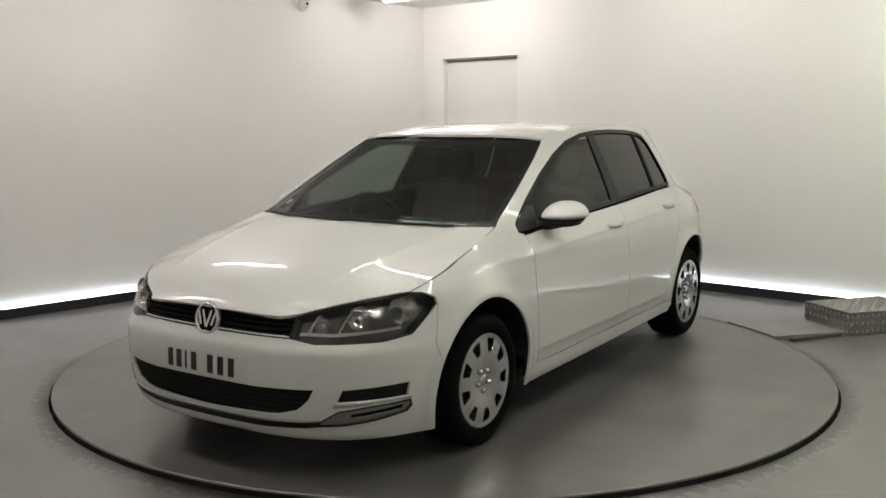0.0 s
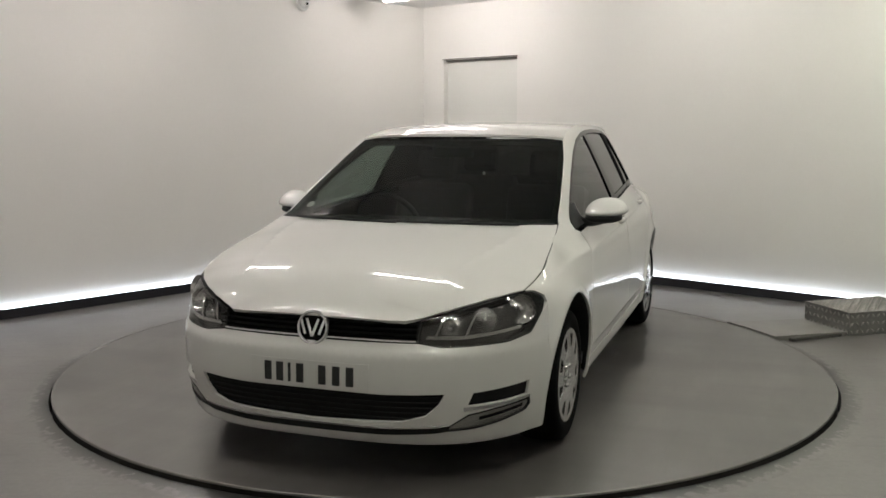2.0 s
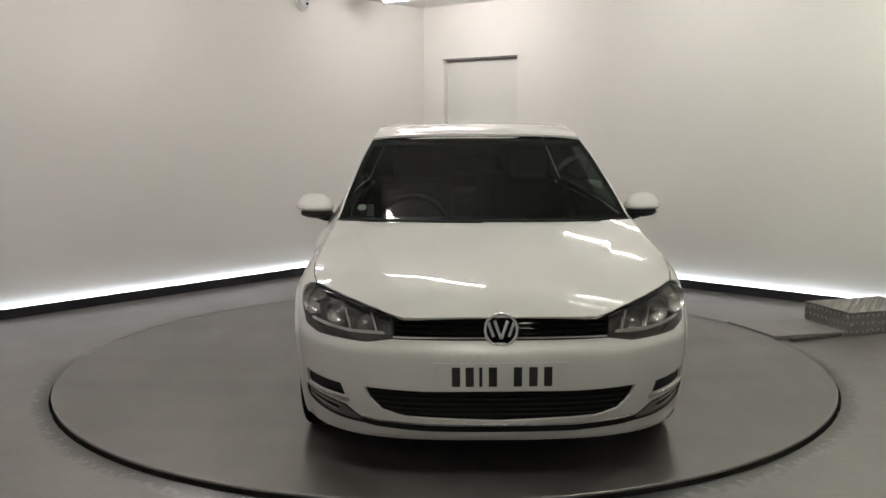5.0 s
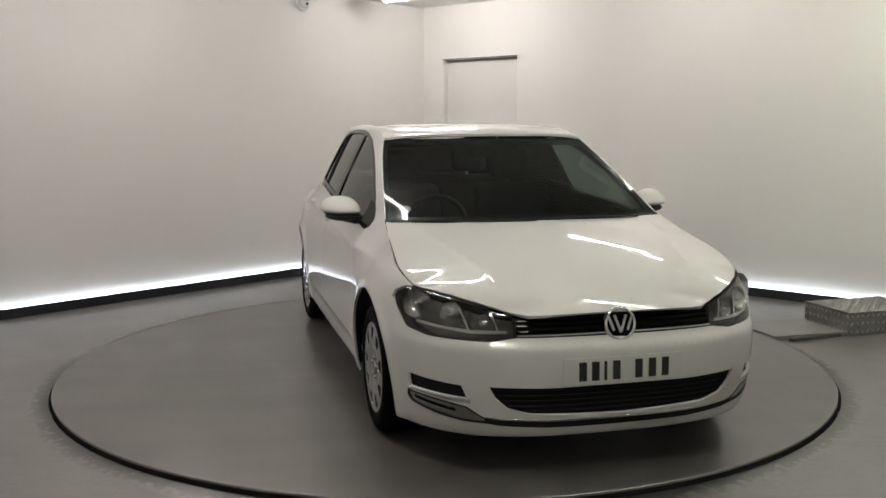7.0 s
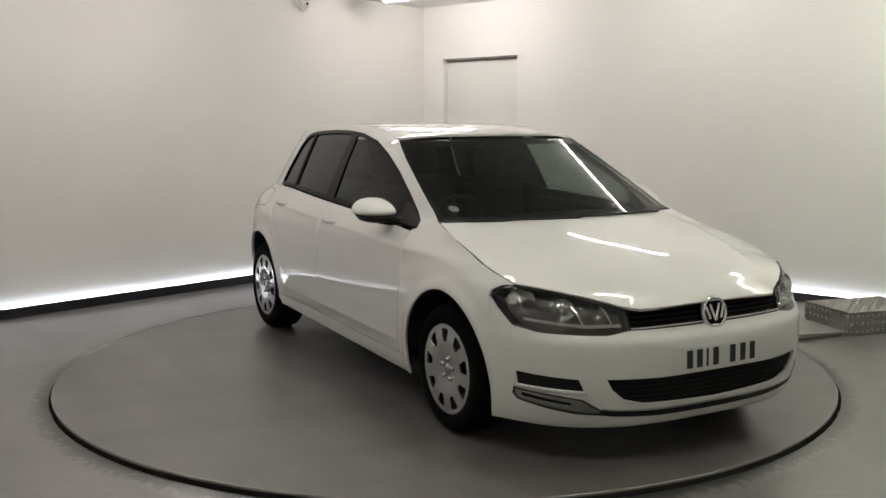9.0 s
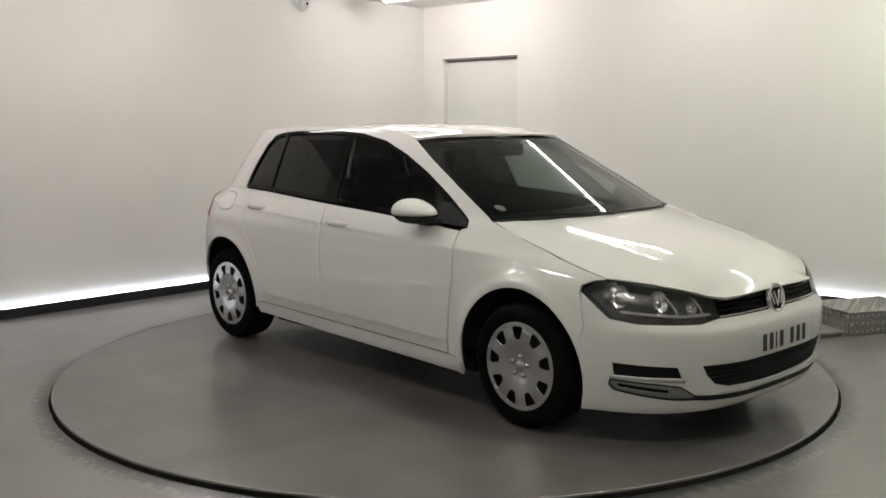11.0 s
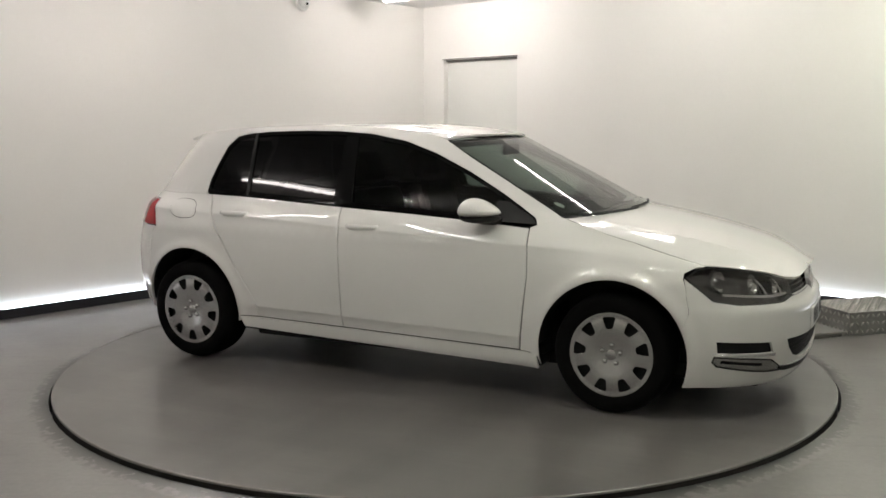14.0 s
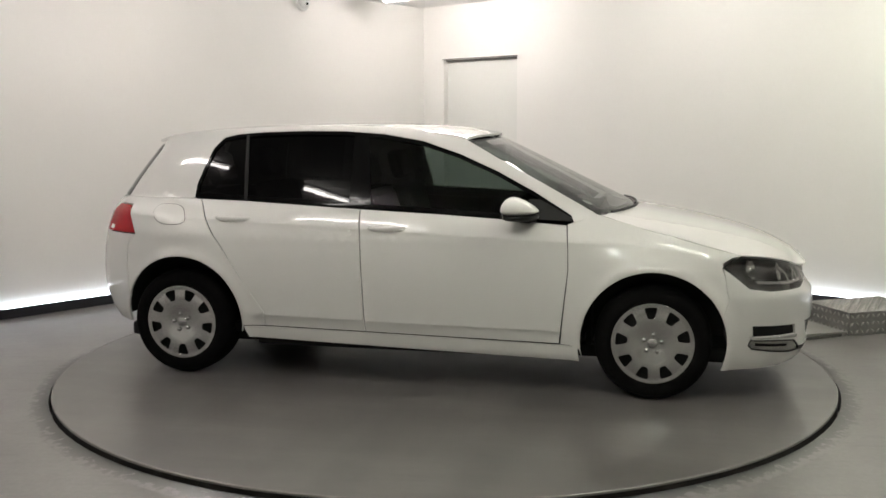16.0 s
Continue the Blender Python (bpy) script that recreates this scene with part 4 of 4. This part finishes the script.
def build_car_top(car):
    def lip(y):
        lo, hi = 1.9, 2.19
        for _ in range(30):
            mid = (lo + hi) / 2
            lo, hi = (mid, hi) if bonnet(mid, y).z > 0.669 else (lo, mid)
        return (lo, y)
    half = [lip(y) for y in (0.0, 0.08, 0.16, 0.24, 0.32, 0.385)] + [(p.x, p.y) for p in SEAM[::-1] if p.x > 1.05] + [(1.030, 0.735), (1.058, 0.66), (1.100, 0.56), (1.145, 0.45), (1.178, 0.2), (1.186, 0.0)]
    poly = half + [(x, -y) for x, y in half[::-1] if y > 0]
    patch("bonnet", poly, bonnet, surface_normal(bonnet), M_WHITE, car, step=0.022, gap=0.0058)
    # added black strips under the bonnet joints, standing in for their shade
    for k in (1, -1):
        shade_path = [Vector((p.x, k * p.y, p.z)) - Vector((0, k * 0.006, 0.007)) for p in SEAM[:-1]]
        part("joint_shade", tube(shade_path, 0.0062, 6), M_BLACK, car, "black strip added to shade the bonnet joint")
    xs = np.linspace(0.295, -1.60, 20)
    half = [(0.375, 0.0), (0.370, 0.2), (0.345, 0.40)] + [(float(x), roof_edge_y(float(x))) for x in xs] + [(-1.645, 0.40), (-1.665, 0.2), (-1.67, 0.0)]
    poly = half + [(x, -y) for x, y in half[::-1] if y > 0]
    patch("roof_panel", poly, roof, surface_normal(roof), M_WHITE, car, step=0.05, gap=0.001)
    patch("headlining", poly, roof, surface_normal(roof), M_INNER, car, step=0.08, gap=0.02, thick=0, off=-0.022)
    rect = [(-1, 0.926), (1, 0.926), (1, 1.331), (-1, 1.331)]

    def wn(q, z):
        e = 0.004
        return (windscreen(q + e, z) - windscreen(q - e, z)).cross(windscreen(q, z + e) - windscreen(q, z - e)).normalized()
    patch("windscreen", rect, windscreen, wn, G_WIND, car, step=0.05, gap=0.012, thick=0, off=-0.002)
    patch("windscreen_band", rect, windscreen, wn, M_GLOSSBLACK, car, step=0.05, gap=0.0, thick=0.006, off=-0.004, holes=[[(-0.955, 0.972), (0.955, 0.972), (0.955, 1.300), (-0.955, 1.300)]], label="black windscreen border")
    # small white oval just behind the glass, low in one corner
    disc = [(-0.855 + 0.032 * math.cos(a), 1.008 + 0.013 * math.sin(a)) for a in np.linspace(0, 2 * math.pi, 17)[:-1]]
    patch("white_disc", disc, windscreen, wn, M_PLATEBG, car, step=0.02, gap=0, thick=0, off=-0.005, label="small white disc behind the windscreen corner")
    # scuttle below the glass, with two wipers
    bm = bmesh.new()
    a = [bm.verts.new((1.188 + 0.015 - 0.110 * abs(y / 0.72) ** 2.0, y, 0.922)) for y in np.linspace(-0.72, 0.72, 21)]
    b = [bm.verts.new((1.155 - 0.125 * abs(y / 0.72) ** 2.0, y, 0.955)) for y in np.linspace(-0.72, 0.72, 21)]
    for i in range(20):
        bm.faces.new((a[i], a[i + 1], b[i + 1], b[i]))
    part("scuttle", bm, M_BLACK, car, "black scuttle panel")
    for y0, y1 in ((0.55, -0.08), (-0.02, -0.60)):
        pts = []
        for i in range(9):
            q = (y0 + (y1 - y0) * i / 8) / 0.72
            z = 0.949 + 0.006 * i / 8 - 0.012 * abs(q) ** 3
            pts.append(windscreen(q, z) + wn(q, z) * 0.010)
        part("wiper", tube(pts, 0.007, 6), M_BLACK, car)


def build_car_inside(car):
    # dark inner shell behind the panel joints
    for side in (1, -1):
        low = flank([(1.60, 0.735), (1.4, 0.80), (1.15, 0.86), (0.95, 0.885), (0.2, 0.925), (-0.256, 0.945), (-0.941, 0.975), (-1.7, 0.97), (-1.66, 0.45)]) + flank(arc(*ARCH_R, ARCH_RAD + 0.006, 158, 2)) \
            + flank([(-0.90, 0.262), (0.92, 0.215)]) + flank(arc(*ARCH_F, ARCH_RAD + 0.006, 184, 30))
        skin_patch("inner_panel", low, M_BLACK, car, side=side, gap=0, thick=0.02, off=-0.018, step=0.08)
        for cx, cz in (ARCH_F, ARCH_R):
            bm = bmesh.new()
            rows = []
            for y in (None, 0.70, 0.55):
                row = []
                for a in np.linspace(radians(-2), radians(178), 25):
                    px, pz = cx + (ARCH_RAD + 0.006) * math.cos(a), cz + (ARCH_RAD + 0.006) * math.sin(a)
                    py = skin(s_of_x(px, pz), pz).y - 0.020 if y is None else y
                    row.append(bm.verts.new((px, side * py, pz)))
                rows.append(row)
            for a, b in zip(rows, rows[1:]):
                for i in range(24):
                    bm.faces.new((a[i], a[i + 1], b[i + 1], b[i]))
            bm.faces.new(rows[-1])
            part("wheel_arch_liner", bm, M_BLACK, car)
    part("underbody", boxed((-1.78, -0.60, 0.150), (1.98, 0.60, 0.235), 0.02), M_BLACK, car)
    for side in (1, -1):
        part("underbody_side", boxed((-0.90, min(side * 0.603, side * 0.745), 0.168), (0.92, max(side * 0.603, side * 0.745), 0.235), 0.015), M_BLACK, car)
    # dark trim behind the white pressings
    for side in (1, -1):
        rail = [(x, rail_z(x) - 0.012) for x in np.linspace(0.29, -1.56, 16)]
        trim = flank([(0.96, 0.962), (0.65, 1.130), (0.47, 1.225)] + rail) + flank([(-1.62, 1.24), (-1.69, 1.15), (-1.77, 1.02), (-1.78, 0.998), (-1.50, 0.995), (-1.275, 1.0)]) + flank(DLO[15::-1]) + flank([(0.89, 0.915)])
        skin_patch("pillar_trim", trim, M_INNER, car, side=side, gap=0.004, thick=0, off=-0.017, step=0.08)
    gate = [(0.0, 1.010), (S_END - s_of_y(0.55, 1.010, True), 1.010), (S_END - s_of_y(0.62, 0.90, True), 0.90), (S_END - s_of_y(0.62, 0.40, True), 0.40), (0.0, 0.40)]
    patch("tailgate_trim", mirrored_half(gate), tail_full, tail_full_normal, M_INNER, car, gap=0, thick=0, off=-0.035, step=0.1)
    for side in (1, -1):
        card = flank([(0.86, 0.45), (0.90, 0.940), (0.55, 0.960), (0.20, 0.980), (-0.256, 1.002), (-0.941, 1.034), (-1.26, 1.040), (-1.20, 0.70), (-0.85, 0.45)])
        skin_patch("door_card", card, M_INNER, car, side=side, gap=0, thick=0.012, off=-0.034, step=0.08, label="dark moulded door lining")
    part("cabin_floor", boxed((-1.6, -0.78, 0.245), (0.95, 0.78, 0.30), 0.01), M_INNER, car)
    bm = bmesh.new()
    box(bm, (0.62, -0.70, 0.60), (1.02, 0.70, 0.925), 0.05)
    box(bm, (0.58, 0.0, 0.55), (0.80, 0.0 + 0.001, 0.60))
    part("dashboard", bm, M_INNER, car, "dark grey dashboard")
    part("firewall", boxed((0.97, -0.72, 0.25), (1.0, 0.72, 0.93), 0.0), M_INNER, car)
    part("parcel_shelf", boxed((-1.75, -0.60, 0.90), (-1.22, 0.60, 0.92), 0.004), M_INNER, car)
    # steering wheel on the right-hand side
    m = basis(Vector((0.50, -0.36, 0.86)), Vector((0, 1, 0)), Vector((-0.42, 0, -0.91)).normalized() * -1, Vector((-0.91, 0, 0.42)).normalized())
    bm = bmesh.new()
    tube([m @ Vector((0.185 * math.cos(a), 0.185 * math.sin(a), 0)) for a in np.linspace(0, 2 * math.pi, 33)], 0.015, 8, bm)
    box(bm, (-0.17, -0.03, -0.02), (0.17, 0.03, 0.01), 0.01, m)
    box(bm, (-0.03, -0.17, -0.02), (0.03, 0.0, 0.01), 0.01, m)
    part("steering_wheel", bm, M_INNER, car, smooth=False)
    for x, y, wide in ((-0.05, 0.37, 0.50), (-0.05, -0.37, 0.50), (-0.98, 0.37, 0.58), (-0.98, -0.37, 0.58)):
        st = new("seat")
        st.parent = car
        tagged(st, "charcoal fabric seat")
        part("cushion", boxed((x - 0.10, y - wide / 2, 0.30), (x + 0.45, y + wide / 2, 0.52), 0.05), M_SEAT, st)
        part("backrest", boxed((-0.07, -wide / 2, 0.0), (0.08, wide / 2, 0.60), 0.05, pose(x - 0.10, y, 0.46, 0, -16, 0)), M_SEAT, st)
        part("headrest", boxed((-0.04, -0.13, 0.63), (0.06, 0.13, 0.82), 0.04, pose(x - 0.10, y, 0.46, 0, -16, 0)), M_SEAT, st)
    part("rear_view_mirror", boxed((0.42, -0.12, 1.235), (0.445, 0.12, 1.30), 0.012), M_INNER, car)


def build_door_mirrors(car):
    for k in (1, -1):
        mr = new("door_mirror")
        mr.parent = car
        tagged(mr, "white door mirror with a black foot")
        bm = bmesh.new()
        bmesh.ops.create_uvsphere(bm, u_segments=28, v_segments=16, radius=1)
        for v in bm.verts:
            x, y, z = v.co
            sx = math.copysign(abs(x) ** 0.9, x)
            zz = z * ((0.072 - 0.022 * max(x, 0)) if z > 0 else 0.026)
            lean = 0.004 * y
            v.co = Vector((0.600 + (0.125 - 0.03 * max(z, 0) if x > 0 else 0.050) * sx - 0.030 * y, k * (0.892 + 0.104 * math.copysign(abs(y) ** 0.85, y)), 0.975 + zz + lean))
        part("mirror_cap", bm, M_WHITE, mr, smooth=True)
        bm = bmesh.new()
        bmesh.ops.create_uvsphere(bm, u_segments=24, v_segments=12, radius=1)
        for v in bm.verts:
            x, y, z = v.co
            v.co = Vector((0.630 + 0.095 * x - 0.025 * y, k * (0.880 + 0.092 * y), 0.944 + 0.027 * z))
        part("mirror_underside", bm, M_BLACK, mr, "black lower shell", smooth=True)
        part("mirror_arm", tube([(0.70, k * 0.775, 0.925), (0.665, k * 0.83, 0.928), (0.63, k * 0.87, 0.935)], 0.024, 8), M_BLACK, mr)
        bm = lathe([(0.0, 0.0), (0.05, 0.0), (0.052, -0.004)], 24, basis(Vector((0.563, k * 0.895, 0.975)), Vector((-0.25, k * 1.6, 0)), Vector((0, 0, 1.0)), Vector((-1, -0.2 * k, 0))))
        part("mirror_pane", bm, M_MIRROR, mr, "mirror pane")


def wheel_meshes():
    prof = [(0.200, -0.03), (0.206, 0.002), (0.213, 0.012), (0.225, 0.018), (0.255, 0.020), (0.277, 0.013), (0.289, 0.002), (0.296, -0.014), (0.2995, -0.05), (0.300, -0.09), (0.2995, -0.13), (0.295, -0.17), (0.28, -0.185), (0.20, -0.18)]
    ty = lathe(prof, 72)
    # cover: a dished disc with nine rounded slots
    dish = curve([0.0, 0.03, 0.055, 0.085, 0.115, 0.140, 0.165, 0.187, 0.195, 0.203, 0.210], [0.004, 0.0045, 0.0070, 0.0120, 0.0160, 0.0175, 0.0165, 0.0145, 0.0145, 0.0150, 0.0145])

    def cover(u, v):
        return Vector((u, v, dish(math.hypot(u, v))))
    slots = []
    for k in range(9):
        a = 2 * math.pi * k / 9
        shape = [(0.133, -0.018), (0.128, -0.011), (0.127, 0.0), (0.128, 0.011), (0.133, 0.018), (0.160, 0.027), (0.180, 0.033), (0.188, 0.027), (0.190, 0.0), (0.188, -0.027), (0.180, -0.033), (0.160, -0.027)]
        slots.append([(r * math.cos(a) - t * math.sin(a), r * math.sin(a) + t * math.cos(a)) for r, t in shape])
    rim = [(0.2095 * math.cos(a), 0.2095 * math.sin(a)) for a in np.linspace(0, 2 * math.pi, 73)[:-1]]
    made = patch("wheel_cover", rim, cover, surface_normal(cover), M_SILVER, None, gap=0, thick=0.014, step=0.009, holes=slots, edge=0.006)
    cov = made.data
    bpy.data.objects.remove(made)
    disc = lathe([(0.0, -0.03), (0.203, -0.03), (0.204, -0.05)], 36)
    bolt = lathe([(0.0, 0.017), (0.009, 0.016), (0.0115, 0.012), (0.012, 0.002)], 14)
    hub = lathe([(0.0, 0.010), (0.022, 0.010), (0.027, 0.006), (0.028, -0.002)], 28)
    return ty, cov, disc, bolt, hub


def build_wheels(car):
    ty, cov, disc, bolt, hub = wheel_meshes()

    def mesh(name, bm, m, sm):
        me = bpy.data.meshes.new(name)
        bm.to_mesh(me)
        bm.free()
        me.materials.append(m)
        if sm:
            for f in me.polygons:
                f.use_smooth = True
        return me
    meshes = {"tyre": mesh("tyre", ty, M_RUBBER, True), "wheel_cover": cov, "brake_disc": mesh("brake_disc", disc, M_BLACK, False),
              "bolt_cap": mesh("bolt_cap", bolt, M_SILVER, True), "hub_cap": mesh("hub_cap", hub, M_SILVER, True)}
    for x, y in ((1.318, 0.845), (1.318, -0.845), (-1.318, 0.835), (-1.318, -0.835)):
        w = new("wheel")
        w.parent = car
        s = 1 if y > 0 else -1
        w.matrix_basis = Matrix.Translation((x, y, 0.2995)) @ pose(0, 0, 0, -90 * s, 0, 0) @ pose(0, 0, 0, 0, 0, 14 if x > 0 else 31)
        tagged(w, "black tyre with a silver nine-slot wheel cover")
        for nm in ("tyre", "brake_disc"):
            o = new(nm, meshes[nm])
            o.parent = w
        c = new("wheel_cover", meshes["wheel_cover"])
        c.parent = w
        h = new("hub_cap", meshes["hub_cap"])
        h.parent = c
        for i in range(5):
            o = new("bolt_cap", meshes["bolt_cap"])
            o.parent = c
            a = 2 * math.pi * i / 5
            o.location = (0.047 * math.cos(a), 0.047 * math.sin(a), 0)


CAR = new("car")
tagged(CAR, "white five-door hatchback parked on the turntable", "car")
build_car_body(CAR)
build_car_top(CAR)
build_car_inside(CAR)
build_door_mirrors(CAR)
build_wheels(CAR)


# ---- things on the floor by the wall ----
def stud_part(bm, parent):
    tagged(part("stud_pattern", bm, M_STUD, parent), kind="stuff")


def build_step_box():
    """A low checker-plate box beside the turntable, with raised lozenges on its faces."""
    b = new("checker_plate_box")
    tagged(b, "low aluminium checker-plate box standing on the floor", "equipment box")
    b.matrix_world = pose(2.770, 0.685, FLOOR, 0, 0, 17)
    L, D, H = 0.65, 0.47, 0.160
    part("casing", boxed((0, 0, 0), (L, D, H), 0.006), M_CHECK, b)

    def studs(m, w, h):
        bm = bmesh.new()
        pitch = 0.042
        for i in range(int(w / pitch)):
            for j in range(int(h / pitch)):
                a = 45 if (i + j) % 2 else -45
                mm = m @ pose((i + 0.5) * w / int(w / pitch), (j + 0.5) * h / int(h / pitch), 0, 0, 0, a)
                ends = [mm @ Vector(p) for p in ((-0.021, 0, 0), (0, -0.009, 0), (0.021, 0, 0), (0, 0.009, 0))]
                top = [mm @ Vector(p) for p in ((-0.012, 0, 0.005), (0, -0.004, 0.005), (0.012, 0, 0.005), (0, 0.004, 0.005))]
                lo, up = [bm.verts.new(p) for p in ends], [bm.verts.new(p) for p in top]
                bm.faces.new(up)
                for k in range(4):
                    bm.faces.new((lo[k], lo[(k + 1) % 4], up[(k + 1) % 4], up[k]))
        return bm
    stud_part(studs(Matrix.Translation((0, 0, H)), L, D), b)
    stud_part(studs(basis(Vector((0, 0, 0)), Vector((1, 0, 0)), Vector((0, 0, 1)), Vector((0, -1, 0))), L, H), b)
    stud_part(studs(basis(Vector((0, D, 0)), Vector((0, -1, 0)), Vector((0, 0, 1)), Vector((-1, 0, 0))), D, H), b)
    # bright folded edges
    part("edge_strip", boxed((-0.004, -0.004, H - 0.010), (L, 0.004, H + 0.003), 0.002), M_CHECK, b)
    part("edge_strip", boxed((-0.004, 0.0045, H - 0.010), (0.004, D, H + 0.003), 0.002), M_CHECK, b)


def build_ramp():
    """A flat cover plate from the box to the turntable's edge."""
    bm = bmesh.new()
    arc_pts = [(2.285 * math.cos(a), 2.285 * math.sin(a)) for a in np.linspace(math.asin(1.03 / 2.285), math.asin(0.555 / 2.285), 10)]
    ring = [(2.624, 1.13)] + [tuple(p) for p in arc_pts] + [(2.756, 0.695)]
    top = [bm.verts.new((x, y, FLOOR + 0.030)) for x, y in ring]
    low = [bm.verts.new((x, y, FLOOR)) for x, y in ring]
    bm.faces.new(top)
    bm.faces.new(low[::-1])
    for i in range(len(ring)):
        j = (i + 1) % len(ring)
        bm.faces.new((low[i], low[j], top[j], top[i]))
    bmesh.ops.recalc_face_normals(bm, faces=bm.faces)
    plate = new("cover_plate")
    tagged(plate, "flat grey steel cover plate leading to the turntable", "floor plate")
    part("plate", bm, M_PLATE, plate)
    part("cable_duct", boxed((0, -0.035, 0), (0.43, 0, 0.022), 0.004, pose(2.31, 0.553, FLOOR, 0, 0, 22)), M_DARKSTEEL, plate, "dark rubber cable duct along the plate")


def build_wall_camera():
    """A small dome camera high on the wall."""
    c = new("dome_camera")
    c.matrix_world = MW_L @ pose(1.62, -0.001, 2.535, 90, 0, 0)
    tagged(c, "small white dome camera high on the wall", "security camera")
    part("base", lathe([(0.0, 0.0), (0.075, 0.0), (0.078, 0.010), (0.070, 0.030), (0.060, 0.035), (0.0, 0.036)], 28), M_CASE, c)
    part("dome", lathe([(0.058, 0.034), (0.054, 0.052), (0.040, 0.070), (0.020, 0.080), (0.0, 0.083)], 24), M_CASE, c, smooth=True)
    part("lens", lathe([(0.0, 0.090), (0.012, 0.088), (0.014, 0.072)], 16, pose(0.0, -0.012, 0)), M_GLOSSBLACK, c)
    part("cable", tube([(0.0, 0.07, 0.006), (-0.02, 0.08, 0.008), (-0.05, 0.083, 0.008)], 0.004, 6), M_BLACK, c)


M_STUD = mat("polished_stud", (0.36, 0.345, 0.325), 0.42, metal=0.9, vary=0.1, scale=30)
M_DARKSTEEL = mat("dark_rubber", (0.06, 0.058, 0.05), 0.6, vary=0.2, scale=12)
build_step_box()
build_ramp()
build_wall_camera()


# ---- what turns ----
START, SPEED = -123.62, 6.954
OFFSET = Vector((-0.077, 0.181, 0))


def motions():
    car_rows, table_rows = [], []
    for i in range(33):
        t = i * 0.5
        m = pose(0, 0, 0, 0, 0, START + SPEED * t)
        table_rows.append((t, m))
        car_rows.append((t, m @ Matrix.Translation(OFFSET)))
    walk(CAR, car_rows)
    walk(TURNTABLE, table_rows)


motions()
